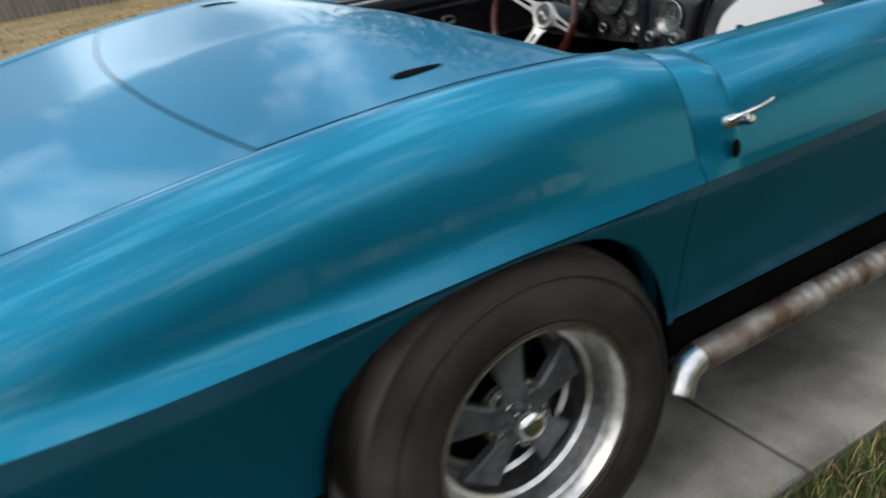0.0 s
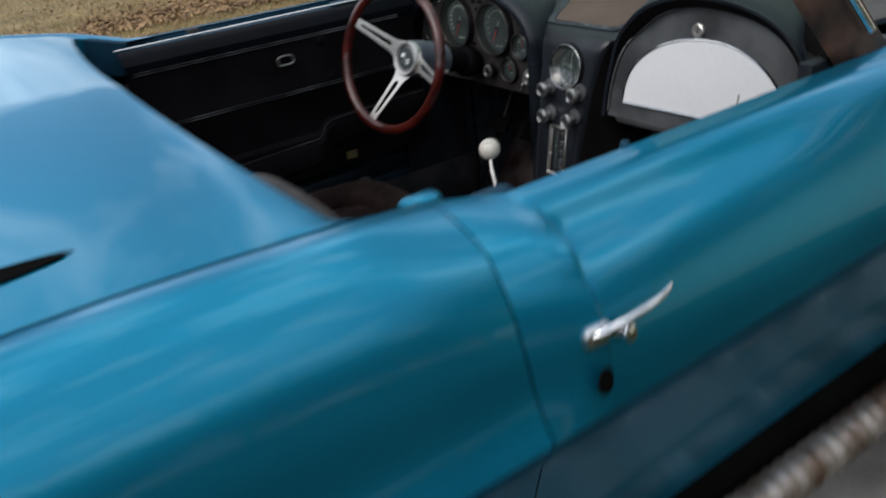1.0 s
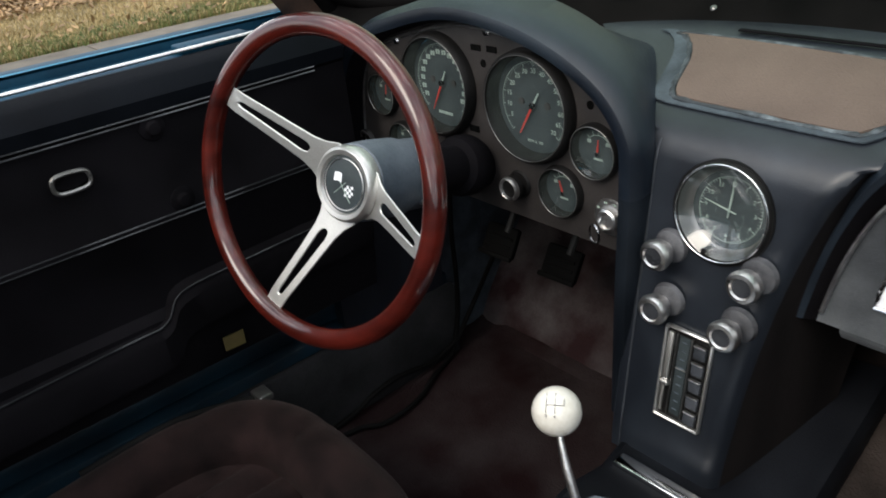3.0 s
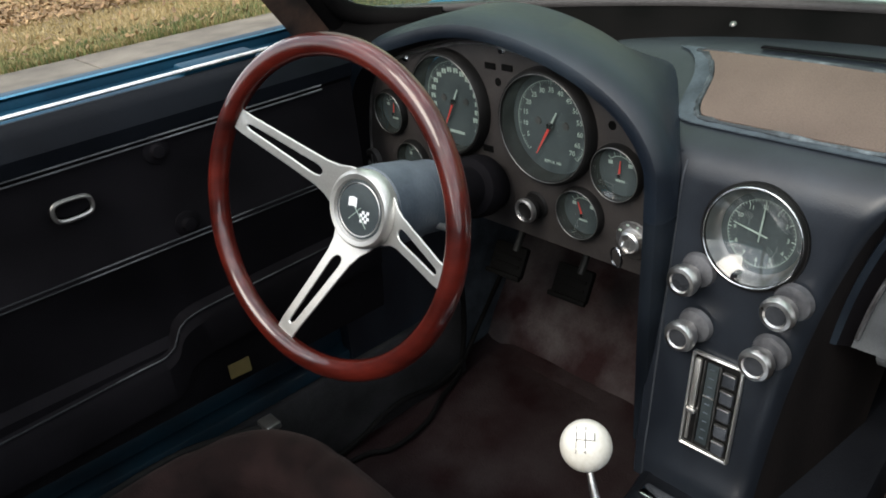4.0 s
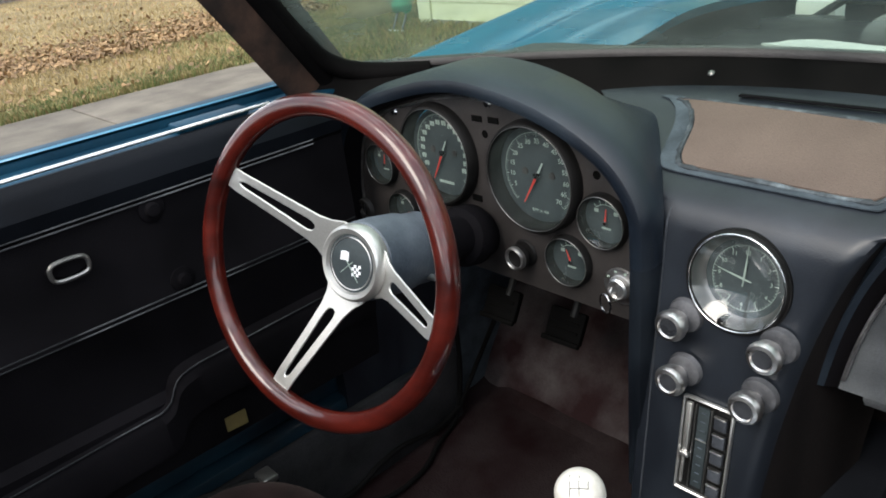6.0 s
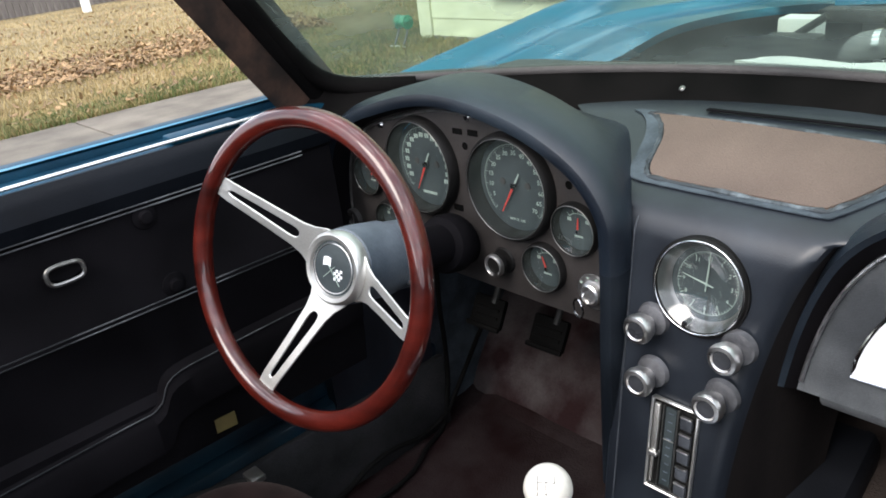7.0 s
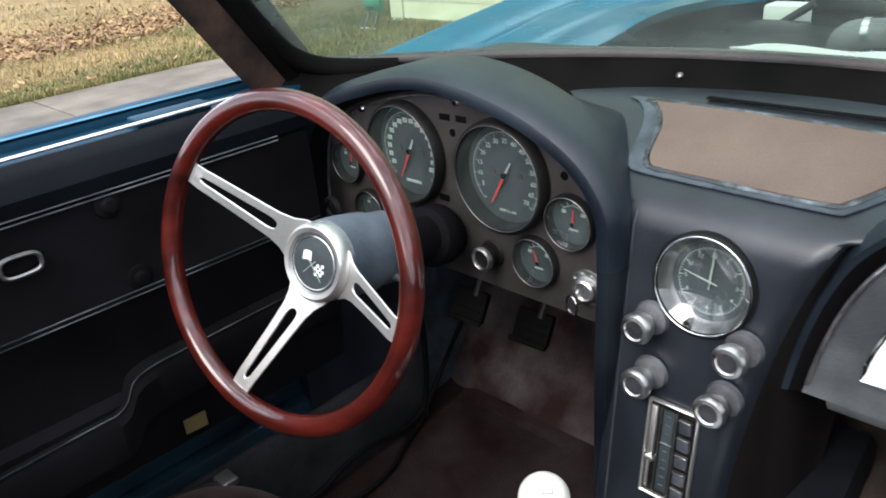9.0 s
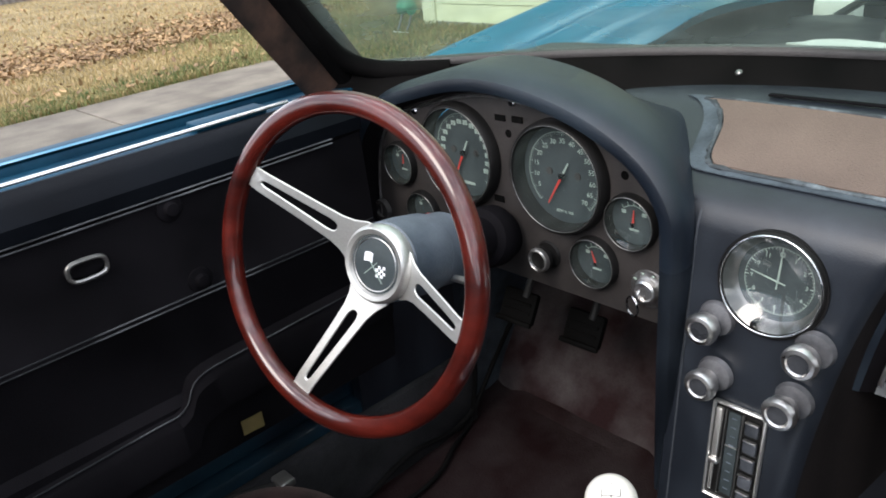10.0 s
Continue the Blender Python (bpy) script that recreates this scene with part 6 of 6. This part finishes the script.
# ---- the house, beyond the nose of the car ----
HX0, HX1, HY, HH = -6.17, 9.0, 6.25, 3.0
house = thing("house", "pale yellow house with lapped siding and white trim", "house")
part("wall", box(HX0 + 0.01, HY + 0.02, -0.02, HX1, HY + 5.5, HH), "siding", house)
board = box(HX0 + 0.10, HY - 0.006, 0.0, HX1, HY + 0.016, 0.205, 0.004, 1)
for v in board.verts:
    if v.co.z > 0.1:
        v.co.y += 0.012
first = part("siding_board", board, "siding", house)
for k in range(1, 15):
    o = new("siding_board", first.data)
    o.parent, o.location = house, (0, 0, 0.2 * k)
part("corner_board", box(HX0 - 0.01, HY - 0.025, -0.02, HX0 + 0.19, HY + 0.10, HH, 0.006, 1), "siding", house)
part("foundation", box(HX0 + 0.05, HY - 0.01, -0.02, HX1, HY + 0.02, 0.02), "concrete", house)
roof = grid([[(x, y, HH + 0.45 * (y - HY + 0.5)) for y in (HY - 0.5, HY + 3.0)] for x in (HX0 - 0.4, HX1 + 0.4)])
part("roof", thick(recalc(roof), 0.12), "fence", house)


def window(x0, z0, x1, z1):
    w = part("window", box(x0, HY - 0.03, z0, x1, HY + 0.0, z0 + 0.07, 0.006, 1), "trim", house)
    part("window_trim", merge(box(x0, HY - 0.03, z1 - 0.07, x1, HY, z1, 0.006, 1), box(x0, HY - 0.03, z0 + 0.07, x0 + 0.07, HY, z1 - 0.07, 0.006, 1), box(x1 - 0.07, HY - 0.03, z0 + 0.07, x1, HY, z1 - 0.07, 0.006, 1)), "trim", w)
    part("pane", box(x0 + 0.07, HY - 0.012, z0 + 0.07, x1 - 0.07, HY - 0.008, z1 - 0.07), "gauge_face", w)
    part("sill", box(x0 - 0.05, HY - 0.07, z0 - 0.04, x1 + 0.05, HY, z0, 0.006, 1), "trim", w)


window(-5.0, 0.44, -3.9, 1.7)
porch = part("porch_panel", box(-2.42, HY - 0.02, 0.41, -1.64, HY - 0.008, 1.7, 0.006, 1), "speaker", house, "tan painted panel in white trim")
for x0, x1 in ((-2.52, -2.42), (-1.64, -1.50)):
    part("porch_post", box(x0, HY - 0.05, 0.0, x1, HY - 0.006, 2.4, 0.006, 1), "trim", porch)
part("porch_ledge", box(-2.52, HY - 0.09, 0.36, -1.50, HY - 0.006, 0.41, 0.006, 1), "trim", porch)

# ---- hose reel by the house corner ----
reel = thing("hose_reel", "green plastic garden hose reel standing on the lawn", "hose reel")
RX, RY = -5.93, 5.80
for sx in (-1, 1):
    part("side_frame", tube(spline([(RX + sx * 0.07, RY - 0.10, 0.0), (RX + sx * 0.07, RY - 0.02, 0.14), (RX + sx * 0.065, RY, 0.22)], 5), 0.011, 8), "engine_grey", reel)
    part("drum_flange", lathe([(0, 0.01), (0.070, 0.01), (0.074, 0.0), (0, 0.0)], 28, facing((RX + sx * 0.070, RY, 0.235), (1, 0, 0))), "green_plastic", reel)
part("hose_coil", lathe([(0.03, -0.066), (0.055, -0.06), (0.060, -0.03), (0.055, 0.0), (0.060, 0.03), (0.055, 0.06), (0.03, 0.066)], 28, facing((RX, RY, 0.235), (1, 0, 0))), "green_plastic", reel)
part("hood_cover", lathe([(0.0, 0.085), (0.075, 0.070), (0.098, 0.035), (0.100, 0.0)], 24, pose(RX - 0.01, RY, 0.24) @ Matrix.Diagonal((1.15, 0.8, 0.75, 1))), "green_plastic", reel)
part("foot_bar", tube([(RX - 0.12, RY - 0.11, 0.010), (RX + 0.12, RY - 0.11, 0.010)], 0.009, 8), "alu", reel)

# ---- fence at the far side of the lawn ----
fence = thing("fence", "weathered grey board fence behind the lawn", "fence")
bd = part("fence_board", box(-0.015, -0.075, 0.0, 0.015, 0.075, 1.7, 0.006, 1), "fence", fence)
bd.location = (-19.3, -6.0, -0.02)
for k in range(1, 200):
    o = new("fence_board", bd.data)
    o.parent, o.location = fence, (-19.3 - 0.10 * k * 0.155, -6.0 + 0.155 * k, -0.02 - 0.02 * random.random())
part("fence_rail", tube([(-19.25, -6.0, 1.2), (-22.4, 25.0, 1.2)], 0.04, 6), "fence", fence)
post = thing("post", "short white painted wooden post on the lawn edge", "post")
part("post_shaft", box(-18.36, 6.84, -0.02, -18.20, 7.0, 0.95, 0.012, 1), "trim", post)

# ---- white sheet added where the cowl shows a pale patch ----
cloth = thing("cloth", "white sheet added for a pale patch at the cowl edge", "cloth")
crow = []
for i in range(25):
    x = -0.222 + 0.58 * i / 24
    crow.append([(x + 0.008 * math.sin(3 * t + i), 1.742 + 0.125 * t + 0.03 * max(0, 1 - i / 6) * (1 - t), 0.985 - 0.012 * t + 0.0022 * math.sin(5 * x * 8 + 2 * t) + 0.004 + (-0.05 * max(0, t - 0.85) / 0.15)) for t in np.linspace(0, 1, 11)])
part("cloth_sheet", thick(recalc(grid(crow)), 0.006), "cloth", cloth)


# ---- lawn, leaves and the added, unseen trees ----
def scatter_blades(name, n, place, height, width, mat, label, lean=0.5, seed=1):
    rng = np.random.default_rng(seed)
    vs, fs = [], []
    for _ in range(n):
        got = place(rng)
        if got is None:
            continue
        x, y = got
        h = height * rng.uniform(0.45, 1.25)
        a, t = rng.uniform(0, 2 * math.pi), rng.uniform(0, 2 * math.pi)
        l = lean * h * rng.uniform(0.2, 1.4)
        w = width * rng.uniform(0.6, 1.3)
        dx, dy = w * math.cos(a), w * math.sin(a)
        k = len(vs)
        vs += [(x - dx, y - dy, -0.03), (x + dx, y + dy, -0.03), (x + dx * 0.6 + l * 0.4 * math.cos(t), y + dy * 0.6 + l * 0.4 * math.sin(t), h * 0.6 - 0.02), (x - dx * 0.6 + l * 0.4 * math.cos(t), y - dy * 0.6 + l * 0.4 * math.sin(t), h * 0.6 - 0.02), (x + l * math.cos(t), y + l * math.sin(t), h - 0.02)]
        fs += [(k, k + 1, k + 2, k + 3), (k + 3, k + 2, k + 4)]
    me = bpy.data.meshes.new(name)
    me.from_pydata(vs, [], fs)
    me.materials.append(M[mat])
    return tagged(new(name, me), label, "grass" if "leaf" not in name else "leaves", kind="stuff")


def lawn_place(rng):
    d = 6.35 + 13.5 * rng.random() ** 1.7
    y = rng.uniform(-3.0, 2.0) + (d - 6.35) * rng.uniform(-0.25, 1.1) + rng.uniform(0, 5.5)
    return (-d, y) if not (y > HY - 0.1 and -d > HX0 - 0.2) else None


def edge_place(rng):
    d = 6.30 + abs(rng.normal(0, 0.35))
    return -d, rng.uniform(-3, 8)


def near_place(rng):
    return 1.045 + 0.9 * rng.random() ** 1.3, rng.uniform(0.1, 2.6)


def house_place(rng):
    if rng.random() < 0.45:
        return rng.uniform(-8.5, -3.0), rng.uniform(4.62, 6.2)
    return -6.2 - 3.5 * rng.random() ** 1.5, rng.uniform(4.0, 12.0)


scatter_blades("dry_grass", 90000, lawn_place, 0.055, 0.0045, "grass_dry", "short dry straw-coloured lawn grass", 0.9, 2)
scatter_blades("green_grass", 16000, edge_place, 0.075, 0.004, "grass_green", "greener grass along the driveway edge", 0.7, 3)
scatter_blades("kerb_grass", 9000, near_place, 0.05, 0.0022, "grass_green", "green grass beside the driveway slab", 0.8, 4)
scatter_blades("kerb_straw", 4000, near_place, 0.05, 0.0022, "grass_dry", "dry grass beside the driveway slab", 0.9, 5)
scatter_blades("house_straw", 26000, house_place, 0.06, 0.005, "grass_dry", "dry grass mixed in beside the house corner", 0.9, 12)
scatter_blades("house_grass", 24000, house_place, 0.07, 0.005, "grass_olive", "green grass beside the house corner", 0.7, 6)


def fallen_leaves(name, n, place, size, seed, label, lift=0.02):
    rng = np.random.default_rng(seed)
    vs, fs = [], []
    for _ in range(n):
        x, y = place(rng)
        s = size * rng.uniform(0.5, 1.4)
        m = Matrix.Translation((x, y, lift + 0.03 * rng.random())) @ Euler((rng.normal(0, 0.5), rng.normal(0, 0.5), rng.uniform(0, 6.28))).to_matrix().to_4x4()
        k = len(vs)
        vs += [tuple(m @ Vector(p)) for p in ((-s, 0, 0.15 * s), (-0.3 * s, 0.45 * s, 0), (0.5 * s, 0.35 * s, 0.1 * s), (s, 0, 0.2 * s), (0.4 * s, -0.4 * s, 0), (-0.4 * s, -0.4 * s, 0.12 * s))]
        fs += [(k, k + 1, k + 2, k + 3), (k, k + 3, k + 4, k + 5)]
    me = bpy.data.meshes.new(name)
    me.from_pydata(vs, [], fs)
    me.materials.append(M["leaf"])
    return tagged(new(name, me), label, "leaves", kind="stuff")


def leaf_bed(rng):
    d = 8.2 + abs(rng.normal(0, 1.0)) + 0.4 * rng.random()
    return -d, rng.uniform(1.2, 6.5) + 0.35 * (d - 8)


def leaf_any(rng):
    d = 6.4 + 11 * rng.random() ** 1.4
    return -d, rng.uniform(-3, 5) + (d - 6.4) * rng.uniform(-0.2, 0.9)


fallen_leaves("fallen_leaves", 5600, leaf_bed, 0.034, 7, "drift of fallen brown leaves on the lawn")
fallen_leaves("scattered_leaves", 1800, leaf_any, 0.036, 8, "fallen brown leaves scattered over the lawn")
leaf_in_car = thing("leaf", "single yellow-brown leaf on the footwell carpet", "leaf")
part("leaf_blade", slab([(-0.018, 0), (-0.006, 0.010), (0.010, 0.009), (0.020, 0.0), (0.008, -0.010), (-0.008, -0.008)], 0.001, pose(0.287, 1.555, 0.282, 12, 8, -40) @ Matrix.Scale(1.3, 4)), "yellow", leaf_in_car)


def tree(x, y, h, spread, seed):
    rng = random.Random(seed)
    t = thing("tree", "unseen leafy tree, added to darken the car's reflections", "tree", "garden trees")
    limbs = [tube([(x, y, -0.05), (x + 0.05, y, h * 0.25), (x - 0.1, y + 0.1, h * 0.55), (x, y, h * 0.85)], [0.16, 0.12, 0.08, 0.03], 9)]
    tips = []
    for k in range(14):
        a = 2 * math.pi * k / 14 + rng.random()
        z0 = h * rng.uniform(0.12, 0.6)
        e = Vector((x + spread * math.cos(a) * rng.uniform(0.5, 0.9), y + spread * math.sin(a) * rng.uniform(0.5, 0.9), z0 + h * rng.uniform(0.12, 0.34)))
        limbs.append(tube([(x, y, z0), (Vector((x, y, z0)) + e) / 2 + Vector((0, 0, 0.2)), e], [0.08, 0.05, 0.02], 7))
        tips.append(e)
    part("trunk", merge(*limbs), "bark", t)
    vs, fs = [], []
    tips += [Vector((x, y, h * 0.85)), Vector((x + 0.5, y - 0.4, h * 0.72)), Vector((x - 0.6, y + 0.3, h * 0.75))]
    for e in tips:
        for _ in range(260):
            p = e + Vector((rng.gauss(0, 1), rng.gauss(0, 1), rng.gauss(0, 0.8))) * spread * 0.26
            s = rng.uniform(0.13, 0.28)
            m = Matrix.Translation(p) @ Euler((rng.uniform(0, 6), rng.uniform(0, 6), rng.uniform(0, 6))).to_matrix().to_4x4()
            k = len(vs)
            vs += [tuple(m @ Vector(q)) for q in ((-s, 0, 0), (0, s * 0.5, s * 0.1), (s, 0, 0), (0, -s * 0.5, s * 0.1))]
            fs.append((k, k + 1, k + 2, k + 3))
    me = bpy.data.meshes.new("crown")
    me.from_pydata(vs, [], fs)
    me.materials.append(M["tree_leaf"])
    c = new("crown", me)
    c.parent = t


# out-of-view trees, added so the paint reflects dark shapes and less low sky
for x, y, h, sp, sd_ in ((19.2, -1.6, 6.4, 3.0, 11), (19.0, 3.2, 6.8, 3.0, 2), (19.4, 8.0, 6.5, 3.0, 4), (20.5, 12.8, 7.0, 3.0, 9), (8.5, 15.0, 13.0, 4.4, 5), (15.0, 14.0, 11.5, 4.0, 6), (-25.0, 15.5, 13.0, 4.4, 7), (-22.0, 30.0, 15.0, 5.0, 8)):
    tree(x, y, h, sp, sd_)
